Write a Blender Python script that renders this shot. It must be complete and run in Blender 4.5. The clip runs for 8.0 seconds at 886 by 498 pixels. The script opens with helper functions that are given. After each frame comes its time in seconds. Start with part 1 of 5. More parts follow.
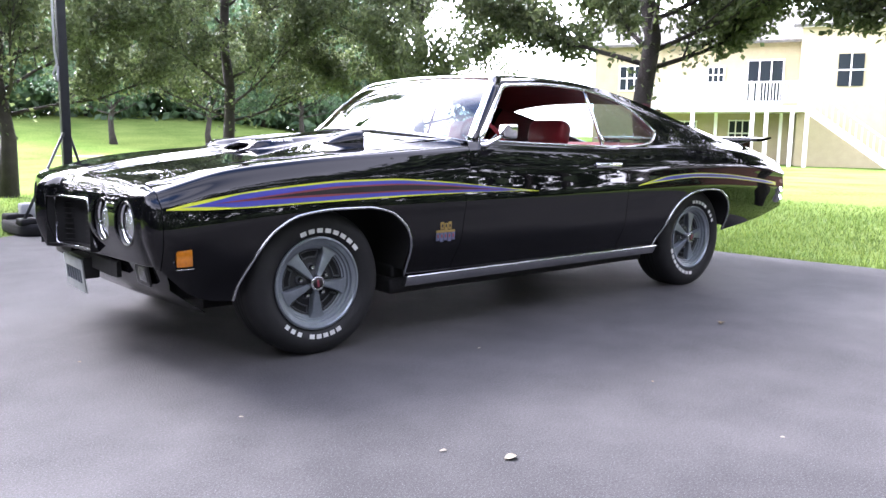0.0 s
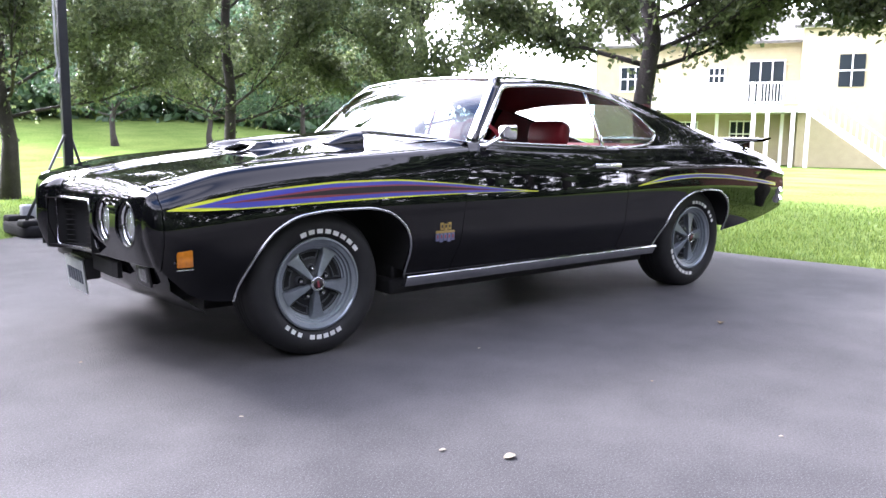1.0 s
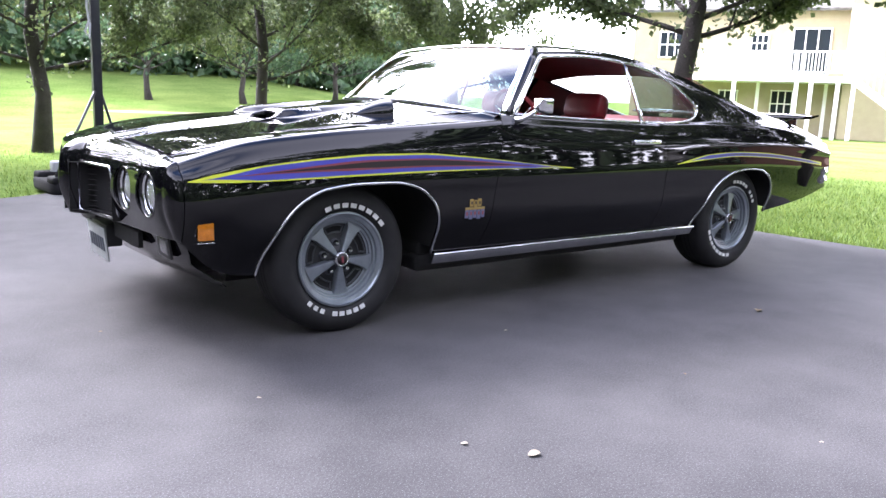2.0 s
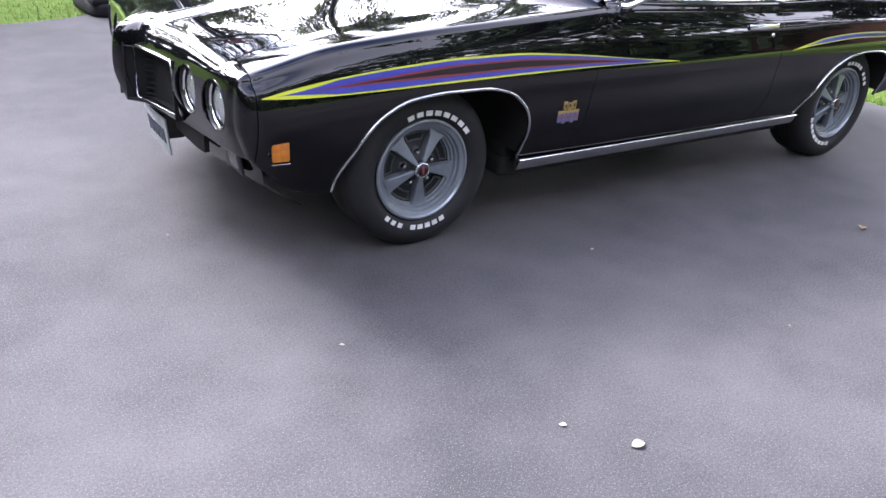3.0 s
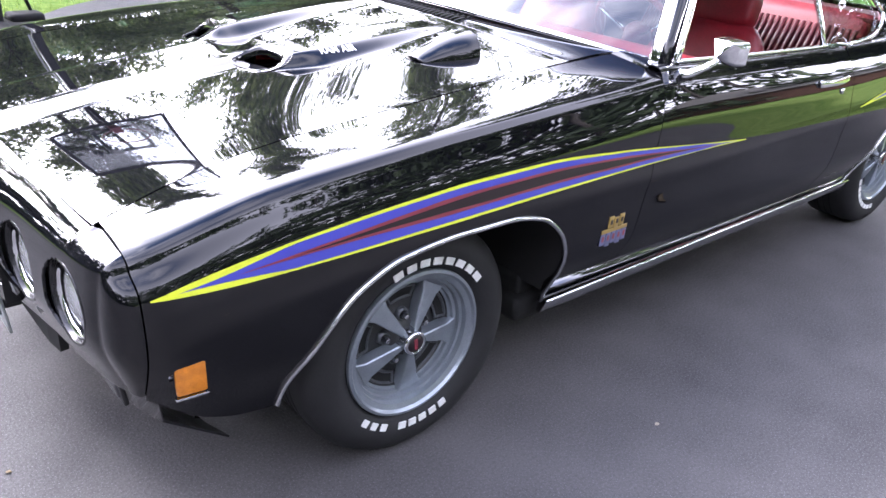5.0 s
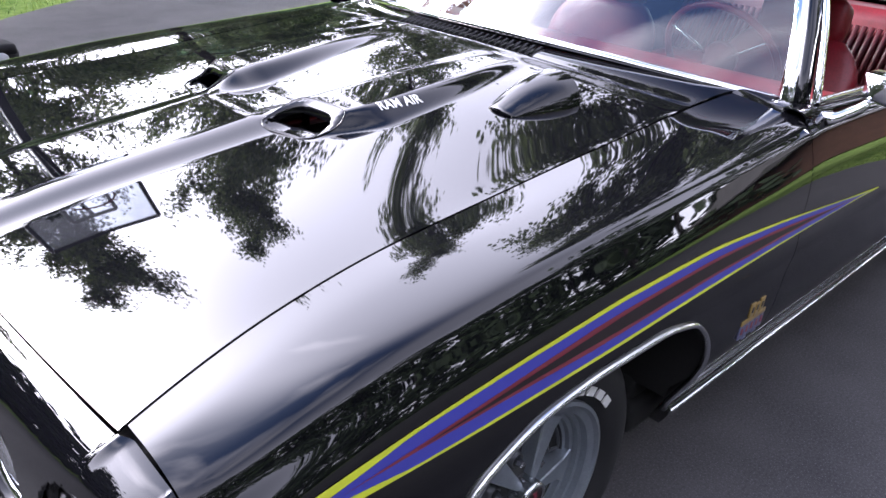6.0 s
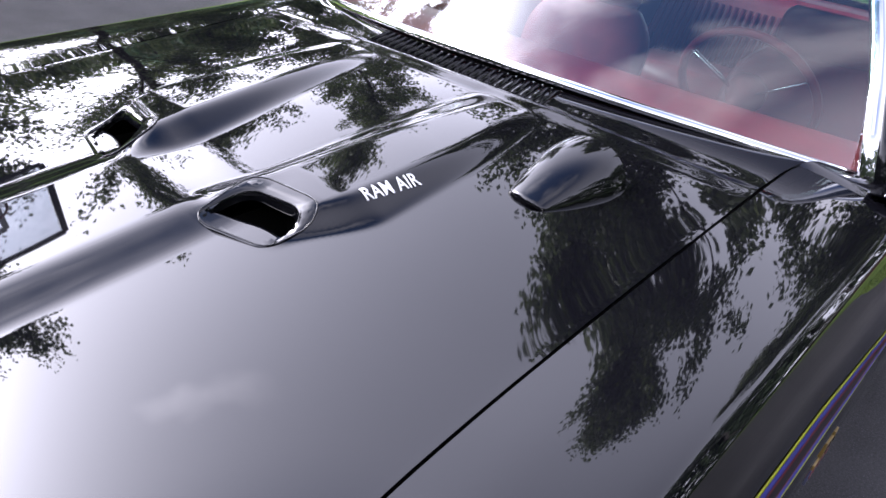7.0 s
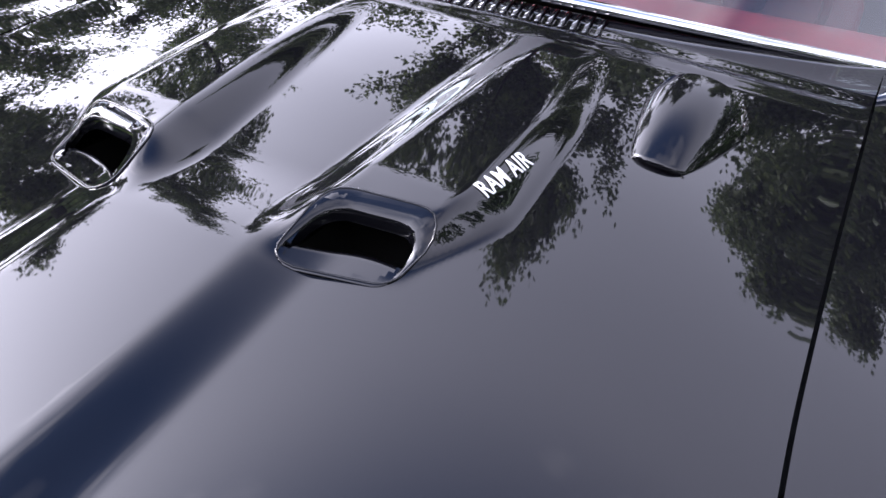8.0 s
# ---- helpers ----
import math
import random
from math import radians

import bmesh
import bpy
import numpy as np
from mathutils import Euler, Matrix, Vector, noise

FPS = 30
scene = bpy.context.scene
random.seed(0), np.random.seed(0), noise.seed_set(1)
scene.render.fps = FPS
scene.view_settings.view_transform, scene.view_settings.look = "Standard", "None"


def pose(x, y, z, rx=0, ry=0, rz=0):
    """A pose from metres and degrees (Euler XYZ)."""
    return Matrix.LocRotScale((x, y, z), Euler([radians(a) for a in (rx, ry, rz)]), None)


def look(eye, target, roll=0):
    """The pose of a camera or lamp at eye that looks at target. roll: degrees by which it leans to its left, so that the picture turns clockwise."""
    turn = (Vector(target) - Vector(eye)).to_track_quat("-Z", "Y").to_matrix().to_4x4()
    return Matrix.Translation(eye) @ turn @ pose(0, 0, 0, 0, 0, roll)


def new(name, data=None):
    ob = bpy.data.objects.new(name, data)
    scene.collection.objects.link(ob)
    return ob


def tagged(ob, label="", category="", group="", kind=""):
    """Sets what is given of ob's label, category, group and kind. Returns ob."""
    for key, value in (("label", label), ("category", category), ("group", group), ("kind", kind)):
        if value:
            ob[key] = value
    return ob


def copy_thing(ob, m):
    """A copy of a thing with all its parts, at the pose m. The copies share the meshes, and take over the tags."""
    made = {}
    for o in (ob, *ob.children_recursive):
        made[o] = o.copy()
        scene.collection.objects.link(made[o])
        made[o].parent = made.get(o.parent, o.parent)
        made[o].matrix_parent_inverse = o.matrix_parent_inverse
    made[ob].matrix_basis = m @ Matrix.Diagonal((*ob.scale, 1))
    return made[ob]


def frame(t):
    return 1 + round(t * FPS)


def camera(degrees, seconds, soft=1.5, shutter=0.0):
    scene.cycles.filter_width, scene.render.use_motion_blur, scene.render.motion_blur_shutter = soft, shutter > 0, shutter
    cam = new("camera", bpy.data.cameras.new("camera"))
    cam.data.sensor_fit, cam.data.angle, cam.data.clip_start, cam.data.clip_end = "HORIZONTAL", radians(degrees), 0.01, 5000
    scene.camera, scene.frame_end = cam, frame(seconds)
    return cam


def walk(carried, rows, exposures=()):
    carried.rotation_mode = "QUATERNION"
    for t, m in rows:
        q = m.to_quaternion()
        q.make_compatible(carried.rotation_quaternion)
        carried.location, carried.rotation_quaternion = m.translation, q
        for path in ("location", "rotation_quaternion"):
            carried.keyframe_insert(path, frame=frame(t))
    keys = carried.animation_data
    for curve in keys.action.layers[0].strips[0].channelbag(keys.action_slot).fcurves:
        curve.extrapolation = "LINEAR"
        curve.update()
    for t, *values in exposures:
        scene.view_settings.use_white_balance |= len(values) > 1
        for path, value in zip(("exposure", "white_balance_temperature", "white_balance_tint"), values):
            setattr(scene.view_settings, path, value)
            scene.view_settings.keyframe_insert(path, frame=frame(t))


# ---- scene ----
cam = camera(58.5, 8.0)
PATH = [
    (0, (-1.740, -3.889, 0.979), (-0.492, -2.353, 0.693), 0.7),
    (0.5, (-1.739, -3.899, 0.981), (-0.494, -2.360, 0.695), 0.4),
    (1, (-1.741, -3.902, 0.977), (-0.495, -2.363, 0.694), 0.6),
    (1.5, (-1.724, -3.896, 0.972), (-0.485, -2.357, 0.662), 0.2),
    (2, (-1.658, -3.798, 1.029), (-0.478, -2.229, 0.649), 2.1),
    (2.2, (-1.656, -3.750, 1.100), (-0.535, -2.183, 0.565), 3.0),
    (3.3, (-1.544, -3.201, 1.477), (-0.505, -1.743, 0.585), 4.5),
    (3.5, (-1.463, -3.139, 1.484), (-0.396, -1.696, 0.600), 3.9),
    (4, (-1.291, -2.849, 1.455), (-0.206, -1.408, 0.591), 4.3),
    (4.2, (-1.256, -2.688, 1.463), (-0.177, -1.250, 0.586), 4.7),
    (5.3, (-1.064, -2.001, 1.422), (0.172, -0.689, 0.556), 4.2),
    (5.5, (-1.034, -1.865, 1.427), (0.180, -0.534, 0.559), 3.8),
    (6, (-0.982, -1.540, 1.423), (0.305, -0.291, 0.537), 3.7),
    (6.5, (-0.828, -1.279, 1.431), (0.545, -0.152, 0.513), 4.1),
    (7, (-0.706, -1.058, 1.473), (0.684, 0.005, 0.505), 7.7),
    (7.5, (-0.695, -0.816, 1.416), (0.745, 0.134, 0.404), 5.1),
    (7.8, (-0.687, -0.693, 1.400), (0.797, 0.125, 0.338), 4.5),
    (8, (-0.676, -0.596, 1.392), (0.843, 0.109, 0.298), 5.2),
]
EXPOSURES = [(0, 1.45), (2.0, 1.48), (3.5, 1.6), (4.2, 2.0), (5.3, 1.98), (5.7, 1.55), (6.1, 0.92), (6.6, 0.68), (7.1, 0.70), (7.6, 0.70), (8, 0.82)]
walk(cam, [(t, look(e, g, r)) for t, e, g, r in PATH], EXPOSURES)

# ---------------------------------------------------------------- world and light
world = bpy.data.worlds.new("world")
scene.world = world
world.use_nodes = True


def build_world():
    nt = world.node_tree
    nt.nodes.clear()
    out = nt.nodes.new("ShaderNodeOutputWorld")
    bg = nt.nodes.new("ShaderNodeBackground")
    bg.inputs[1].default_value = SKY_STRENGTH
    sky = nt.nodes.new("ShaderNodeTexSky")
    sky.sky_type = 'NISHITA'
    sky.sun_disc = False
    sky.sun_elevation = radians(SUN_EL)
    sky.sun_rotation = radians(SUN_ROT)
    sky.dust_density = 2.0
    sky.ozone_density = 4.5
    # broken bright cloud over the clear sky
    tc = nt.nodes.new("ShaderNodeTexCoord")
    mp = nt.nodes.new("ShaderNodeMapping")
    mp.inputs["Scale"].default_value = (1.0, 1.0, 2.2)
    nz = nt.nodes.new("ShaderNodeTexNoise")
    nz.inputs["Scale"].default_value = 2.3
    nz.inputs["Detail"].default_value = 5.0
    nz.inputs["Roughness"].default_value = 0.5
    rp = nt.nodes.new("ShaderNodeValToRGB")
    rp.color_ramp.elements[0].position = 0.44
    rp.color_ramp.elements[0].color = (0.012, 0.012, 0.012, 1)
    rp.color_ramp.elements[1].position = 0.70
    rp.color_ramp.elements[1].color = (0.62, 0.62, 0.62, 1)
    mx = nt.nodes.new("ShaderNodeMixRGB")
    # cloud takes its brightness from the sky behind it, so it is brightest towards the sun
    bw = nt.nodes.new("ShaderNodeRGBToBW")
    tint = nt.nodes.new("ShaderNodeMixRGB")
    tint.blend_type = 'MULTIPLY'
    tint.inputs[0].default_value = 1.0
    tint.inputs[2].default_value = CLOUD
    nt.links.new(sky.outputs[0], bw.inputs[0])
    sep = nt.nodes.new("ShaderNodeSeparateXYZ")
    nt.links.new(tc.outputs["Generated"], sep.inputs[0])
    haze = nt.nodes.new("ShaderNodeMapRange")
    haze.interpolation_type = 'SMOOTHSTEP'
    haze.inputs["From Min"].default_value, haze.inputs["From Max"].default_value = 0.30, 0.95
    haze.inputs["To Min"].default_value, haze.inputs["To Max"].default_value = HAZE, ZENITH
    nt.links.new(sep.outputs["Z"], haze.inputs["Value"])
    glow = nt.nodes.new("ShaderNodeMath")
    glow.operation = 'MULTIPLY'
    soft = nt.nodes.new("ShaderNodeMath")
    soft.operation = 'POWER'
    soft.inputs[1].default_value = 1.1
    nt.links.new(bw.outputs[0], soft.inputs[0])
    nt.links.new(soft.outputs[0], glow.inputs[0])
    nt.links.new(haze.outputs[0], glow.inputs[1])
    veil = nt.nodes.new("ShaderNodeMapRange")
    veil.interpolation_type = 'SMOOTHSTEP'
    veil.inputs["From Min"].default_value, veil.inputs["From Max"].default_value = 0.80, 0.98
    veil.inputs["To Min"].default_value, veil.inputs["To Max"].default_value = 0.42, 0.0
    nt.links.new(sep.outputs["Z"], veil.inputs["Value"])
    cover = nt.nodes.new("ShaderNodeMath")
    cover.operation = 'MAXIMUM'
    nt.links.new(rp.outputs[0], cover.inputs[0])
    nt.links.new(veil.outputs[0], cover.inputs[1])
    nt.links.new(glow.outputs[0], tint.inputs[1])
    nt.links.new(tint.outputs[0], mx.inputs[2])
    nt.links.new(tc.outputs["Generated"], mp.inputs[0])
    nt.links.new(mp.outputs[0], nz.inputs["Vector"])
    nt.links.new(nz.outputs[0], rp.inputs[0])
    nt.links.new(cover.outputs[0], mx.inputs[0])
    clear = nt.nodes.new("ShaderNodeMixRGB")
    clear.blend_type = 'MULTIPLY'
    clear.inputs[0].default_value = 1.0
    clear.inputs[2].default_value = (0.80, 1.06, 1.50, 1)
    nt.links.new(sky.outputs[0], clear.inputs[1])
    nt.links.new(clear.outputs[0], mx.inputs[1])
    nt.links.new(mx.outputs[0], bg.inputs[0])
    nt.links.new(bg.outputs[0], out.inputs[0])


SUN_EL, SUN_ROT = 37.0, -16.0
SKY_STRENGTH = 0.15
CLOUD = (4.02, 3.87, 4.55, 1)
HAZE, ZENITH = 5.4, 3.5
build_world()
sun_data = bpy.data.lights.new("sun", 'SUN')
sun_data.energy = 1.85
sun_data.angle = radians(22)
sun_data.color = (1.0, 0.94, 0.85)
sun = new("sun", sun_data)
_a, _e = radians(90 - SUN_ROT), radians(SUN_EL)
sun.matrix_world = look((60 * math.cos(_a) * math.cos(_e), 60 * math.sin(_a) * math.cos(_e), 60 * math.sin(_e)), (0, 0, 0))


# ---------------------------------------------------------------- materials
def mat(name, color, rough=0.5, metal=0.0, **kw):
    """A principled material with colour variation at two scales and fine bump.
    var: strength of the variation, scale: its size per metre, bump: relief."""
    m = bpy.data.materials.new(name)
    m.use_nodes = True
    nt = m.node_tree
    b = nt.nodes["Principled BSDF"]
    b.inputs["Roughness"].default_value = rough
    b.inputs["Metallic"].default_value = metal
    b.inputs["Base Color"].default_value = (*color, 1)
    if "ior" in kw:
        b.inputs["IOR"].default_value = kw["ior"]
    if "coat" in kw:
        b.inputs["Coat Weight"].default_value = kw["coat"]
        b.inputs["Coat Roughness"].default_value = 0.02
    if "trans" in kw:
        b.inputs["Transmission Weight"].default_value = kw["trans"]
    if "sub" in kw:
        b.inputs["Subsurface Weight"].default_value = kw["sub"]
    var, scale, bump = kw.get("var", 0), kw.get("scale", 8), kw.get("bump", 0)
    if not (var or bump):
        return m
    tc = nt.nodes.new("ShaderNodeTexCoord")
    n1 = nt.nodes.new("ShaderNodeTexNoise")
    n1.inputs["Scale"].default_value = scale
    n1.inputs["Detail"].default_value = 6
    n2 = nt.nodes.new("ShaderNodeTexNoise")
    n2.inputs["Scale"].default_value = scale * kw.get("fine", 14)
    n2.inputs["Detail"].default_value = 3
    for n in (n1, n2):
        nt.links.new(tc.outputs["Object"], n.inputs["Vector"])
    if var:
        add = nt.nodes.new("ShaderNodeMath")
        add.operation = 'ADD'
        nt.links.new(n1.outputs[0], add.inputs[0])
        nt.links.new(n2.outputs[0], add.inputs[1])
        rp = nt.nodes.new("ShaderNodeValToRGB")
        half = nt.nodes.new("ShaderNodeMath")
        half.operation = 'MULTIPLY'
        half.inputs[1].default_value = 0.5
        nt.links.new(add.outputs[0], half.inputs[0])
        nt.links.new(half.outputs[0], rp.inputs[0])
        lo = kw.get("lo", tuple(c * (1 - var) for c in color))
        hi = kw.get("hi", tuple(min(1, c * (1 + var)) for c in color))
        rp.color_ramp.elements[0].position, rp.color_ramp.elements[1].position = 0.36, 0.64
        rp.color_ramp.elements[0].color = (*lo, 1)
        rp.color_ramp.elements[1].color = (*hi, 1)
        nt.links.new(rp.outputs[0], b.inputs["Base Color"])
    if bump:
        bp = nt.nodes.new("ShaderNodeBump")
        bp.inputs["Strength"].default_value = bump
        bp.inputs["Distance"].default_value = kw.get("depth", 0.01)
        nt.links.new(n2.outputs[0], bp.inputs["Height"])
        nt.links.new(bp.outputs[0], b.inputs["Normal"])
    return m


def leaf_mat(name, dark, light, trans=0.35, rough=0.45):
    """Leaves: colour by island, with light passing through."""
    m = bpy.data.materials.new(name)
    m.use_nodes = True
    nt = m.node_tree
    b = nt.nodes["Principled BSDF"]
    b.inputs["Roughness"].default_value = rough
    ge = nt.nodes.new("ShaderNodeNewGeometry")
    rp = nt.nodes.new("ShaderNodeValToRGB")
    rp.color_ramp.elements[0].color = (*dark, 1)
    rp.color_ramp.elements[1].color = (*light, 1)
    tr = nt.nodes.new("ShaderNodeBsdfTranslucent")
    mx = nt.nodes.new("ShaderNodeMixShader")
    mx.inputs[0].default_value = trans
    nt.links.new(ge.outputs["Random Per Island"], rp.inputs[0])
    nt.links.new(rp.outputs[0], b.inputs["Base Color"])
    nt.links.new(rp.outputs[0], tr.inputs["Color"])
    nt.links.new(b.outputs[0], mx.inputs[1])
    nt.links.new(tr.outputs[0], mx.inputs[2])
    nt.links.new(mx.outputs[0], nt.nodes["Material Output"].inputs[0])
    return m


def glass_mat(name, tint, rough=0.0):
    """Thin sheet glass: clear with a tint, mirror-like towards grazing."""
    m = bpy.data.materials.new(name)
    m.use_nodes = True
    nt = m.node_tree
    nt.nodes.remove(nt.nodes["Principled BSDF"])
    tr = nt.nodes.new("ShaderNodeBsdfTransparent")
    tr.inputs[0].default_value = (*tint, 1)
    gl = nt.nodes.new("ShaderNodeBsdfGlossy")
    gl.inputs["Roughness"].default_value = rough
    lw = nt.nodes.new("ShaderNodeLayerWeight")
    lw.inputs["Blend"].default_value = 0.5
    pw = nt.nodes.new("ShaderNodeMath")
    pw.operation = 'POWER'
    pw.inputs[1].default_value = 4.2
    nt.links.new(lw.outputs["Facing"], pw.inputs[0])
    fr = nt.nodes.new("ShaderNodeMath")
    fr.operation = 'MULTIPLY_ADD'
    fr.inputs[1].default_value, fr.inputs[2].default_value = 0.84, 0.15
    nt.links.new(pw.outputs[0], fr.inputs[0])
    mx = nt.nodes.new("ShaderNodeMixShader")
    nt.links.new(fr.outputs[0], mx.inputs[0])
    nt.links.new(tr.outputs[0], mx.inputs[1])
    nt.links.new(gl.outputs[0], mx.inputs[2])
    nt.links.new(mx.outputs[0], nt.nodes["Material Output"].inputs[0])
    return m


PAINT = mat("black_paint", (0.0025, 0.0025, 0.0035), 0.02, ior=1.5)
BLACK = mat("black_plastic", (0.012, 0.012, 0.013), 0.45, var=0.3, scale=20)
DARK = mat("underbody_black", (0.004, 0.004, 0.004), 0.85, var=0.4, scale=10)
CHROME = mat("chrome", (0.82, 0.83, 0.85), 0.06, 1.0)
STEEL = mat("brushed_trim", (0.62, 0.63, 0.65), 0.22, 1.0, var=0.1, scale=30)
WHEEL = mat("wheel_grey", (0.26, 0.29, 0.32), 0.30, 0.6, var=0.12, scale=25)
WHEEL_RING = mat("wheel_mid_grey", (0.075, 0.080, 0.088), 0.4, 0.35, var=0.15, scale=25)
WHEEL_DARK = mat("wheel_dark_grey", (0.025, 0.026, 0.028), 0.45, 0.2, var=0.2, scale=25)
RUBBER = mat("tyre_rubber", (0.009, 0.009, 0.010), 0.7, var=0.35, scale=18, bump=0.15, depth=0.002)
LETTER = mat("raised_white_letter", (0.72, 0.72, 0.70), 0.6, var=0.1, scale=60)
RED = mat("red_vinyl", (0.17, 0.008, 0.015), 0.42, var=0.25, scale=12, bump=0.12, depth=0.002)
RED_DARK = mat("dark_red_vinyl", (0.09, 0.006, 0.011), 0.5, var=0.25, scale=12, bump=0.1, depth=0.002)
YELLOW = mat("decal_yellow", (0.62, 0.68, 0.03), 0.42, ior=1.7)
BLUE = mat("decal_violet", (0.040, 0.045, 0.36), 0.42, ior=1.7)
CRIMSON = mat("decal_dark_red", (0.20, 0.018, 0.035), 0.42, ior=1.75)
DECAL_BLACK = mat("decal_black", (0.010, 0.004, 0.006), 0.40, ior=1.55)
GOLD = mat("decal_gold", (0.33, 0.22, 0.06), 0.3, coat=0.6)
BADGE_BLUE = mat("badge_blue", (0.13, 0.14, 0.24), 0.3, coat=0.6)
WHITE = mat("white_paint", (0.8, 0.8, 0.78), 0.5, var=0.05, scale=6)
AMBER = mat("amber_lens", (0.50, 0.16, 0.008), 0.12, coat=0.8, var=0.25, scale=60)
LENS = mat("lamp_lens", (0.62, 0.64, 0.66), 0.10, 0.85, var=0.25, scale=60, bump=0.35, depth=0.003)
BEZEL = mat("bezel_black", (0.015, 0.015, 0.017), 0.25, 0.2, var=0.15, scale=40)
SIGNAL = mat("signal_lens", (0.10, 0.10, 0.105), 0.12, 0.3, var=0.3, scale=90, bump=0.4, depth=0.003)
GLASS = glass_mat("tinted_glass", (0.52, 0.62, 0.61))
PLATE = mat("plate_pale", (0.30, 0.32, 0.31), 0.4, var=0.2, scale=30)
SLATE = mat("plate_ink", (0.05, 0.06, 0.08), 0.5, var=0.2, scale=30)


# ---------------------------------------------------------------- mesh helpers
def curve(*pts):
    """A smooth curve without overshoot through (x, y) pairs."""
    xs = np.array([p[0] for p in pts], float)
    ys = np.array([p[1] for p in pts], float)
    h, d = np.diff(xs), np.diff(ys) / np.diff(xs)
    m = np.zeros(len(xs))
    m[0], m[-1] = d[0], d[-1]
    for i in range(1, len(xs) - 1):
        if d[i - 1] * d[i] > 0:
            w1, w2 = 2 * h[i] + h[i - 1], h[i] + 2 * h[i - 1]
            m[i] = (w1 + w2) / (w1 / d[i - 1] + w2 / d[i])

    def f(x):
        x = min(max(float(x), xs[0]), xs[-1])
        i = min(int(np.searchsorted(xs, x, side="right")) - 1, len(xs) - 2)
        t = (x - xs[i]) / h[i]
        return float((1 + 2 * t) * (1 - t) ** 2 * ys[i] + t * (1 - t) ** 2 * h[i] * m[i]
                     + t * t * (3 - 2 * t) * ys[i + 1] + t * t * (t - 1) * h[i] * m[i + 1])
    return f


def smooth(a, b, x):
    t = min(max((x - a) / (b - a), 0.0), 1.0)
    return t * t * (3 - 2 * t)


def link(name, me, material, parent=None, label="", shade=True):
    me.materials.append(material)
    if shade:
        for p in me.polygons:
            p.use_smooth = True
    ob = new(name, me)
    if parent is not None:
        ob.parent = parent
    if label:
        ob["label"] = label
    return ob


def part(name, bm, material, parent=None, label="", shade=True, sharp=None):
    """One bmesh as one mesh object under a thing or under a part."""
    bmesh.ops.recalc_face_normals(bm, faces=bm.faces)
    if sharp is not None:
        for e in bm.edges:
            if len(e.link_faces) == 2 and e.calc_face_angle(0) > radians(sharp):
                e.smooth = False
    for e in bm.edges:
        if len(e.link_faces) == 1:
            e.smooth = False
    me = bpy.data.meshes.new(name)
    bm.to_mesh(me)
    bm.free()
    return link(name, me, material, parent, label, shade)


def add_grid(bm, rows, closed=False):
    """Adds a grid of faces through rows of points; repeated points collapse."""
    vs = [[bm.verts.new(p) for p in r] for r in rows]
    for i in range(len(vs) - 1):
        n = len(vs[i])
        for j in range(n if closed else n - 1):
            k = (j + 1) % n
            quad = [vs[i][j], vs[i][k], vs[i + 1][k], vs[i + 1][j]]
            uniq = []
            for v in quad:
                if all((v.co - u.co).length > 1e-6 for u in uniq):
                    uniq.append(v)
            if len(uniq) > 2:
                bm.faces.new(uniq)
    return vs


def grid_part(name, rows, material, parent, label="", thick=0.0, out=None, closed=False, sharp=None):
    """A surface through rows of points, facing along out, given thickness inwards."""
    bm = bmesh.new()
    add_grid(bm, rows, closed)
    bmesh.ops.remove_doubles(bm, verts=bm.verts, dist=2e-4)
    bmesh.ops.delete(bm, geom=[v for v in bm.verts if not v.link_faces], context='VERTS')
    bmesh.ops.recalc_face_normals(bm, faces=bm.faces)
    if out is not None:
        s = sum((f.normal * f.calc_area() for f in bm.faces), Vector())
        if s.dot(Vector(out)) < 0:
            bmesh.ops.reverse_faces(bm, faces=bm.faces)
    if sharp is not None:
        for e in bm.edges:
            if len(e.link_faces) == 2 and e.calc_face_angle(0) > radians(sharp):
                e.smooth = False
    for e in bm.edges:
        if len(e.link_faces) == 1:
            e.smooth = False
    me = bpy.data.meshes.new(name)
    bm.to_mesh(me)
    bm.free()
    ob = link(name, me, material, parent, label)
    if thick:
        md = ob.modifiers.new("thickness", 'SOLIDIFY')
        md.thickness, md.offset = thick, -1
    return ob


def box(bm, size, m=Matrix(), bevel=0.0, seg=2):
    """A box with rounded edges, added to bm at the pose m."""
    r = bmesh.ops.create_cube(bm, size=1, matrix=m @ Matrix.Diagonal((*size, 1)))
    if bevel:
        es = list({e for v in r["verts"] for e in v.link_edges})
        bmesh.ops.bevel(bm, geom=es, offset=bevel, segments=seg, profile=0.6, affect='EDGES')


def box_part(name, size, m, material, parent=None, label="", bevel=0.0, seg=2):
    bm = bmesh.new()
    box(bm, size, m, bevel, seg)
    return part(name, bm, material, parent, label, shade=bevel > 0, sharp=50)


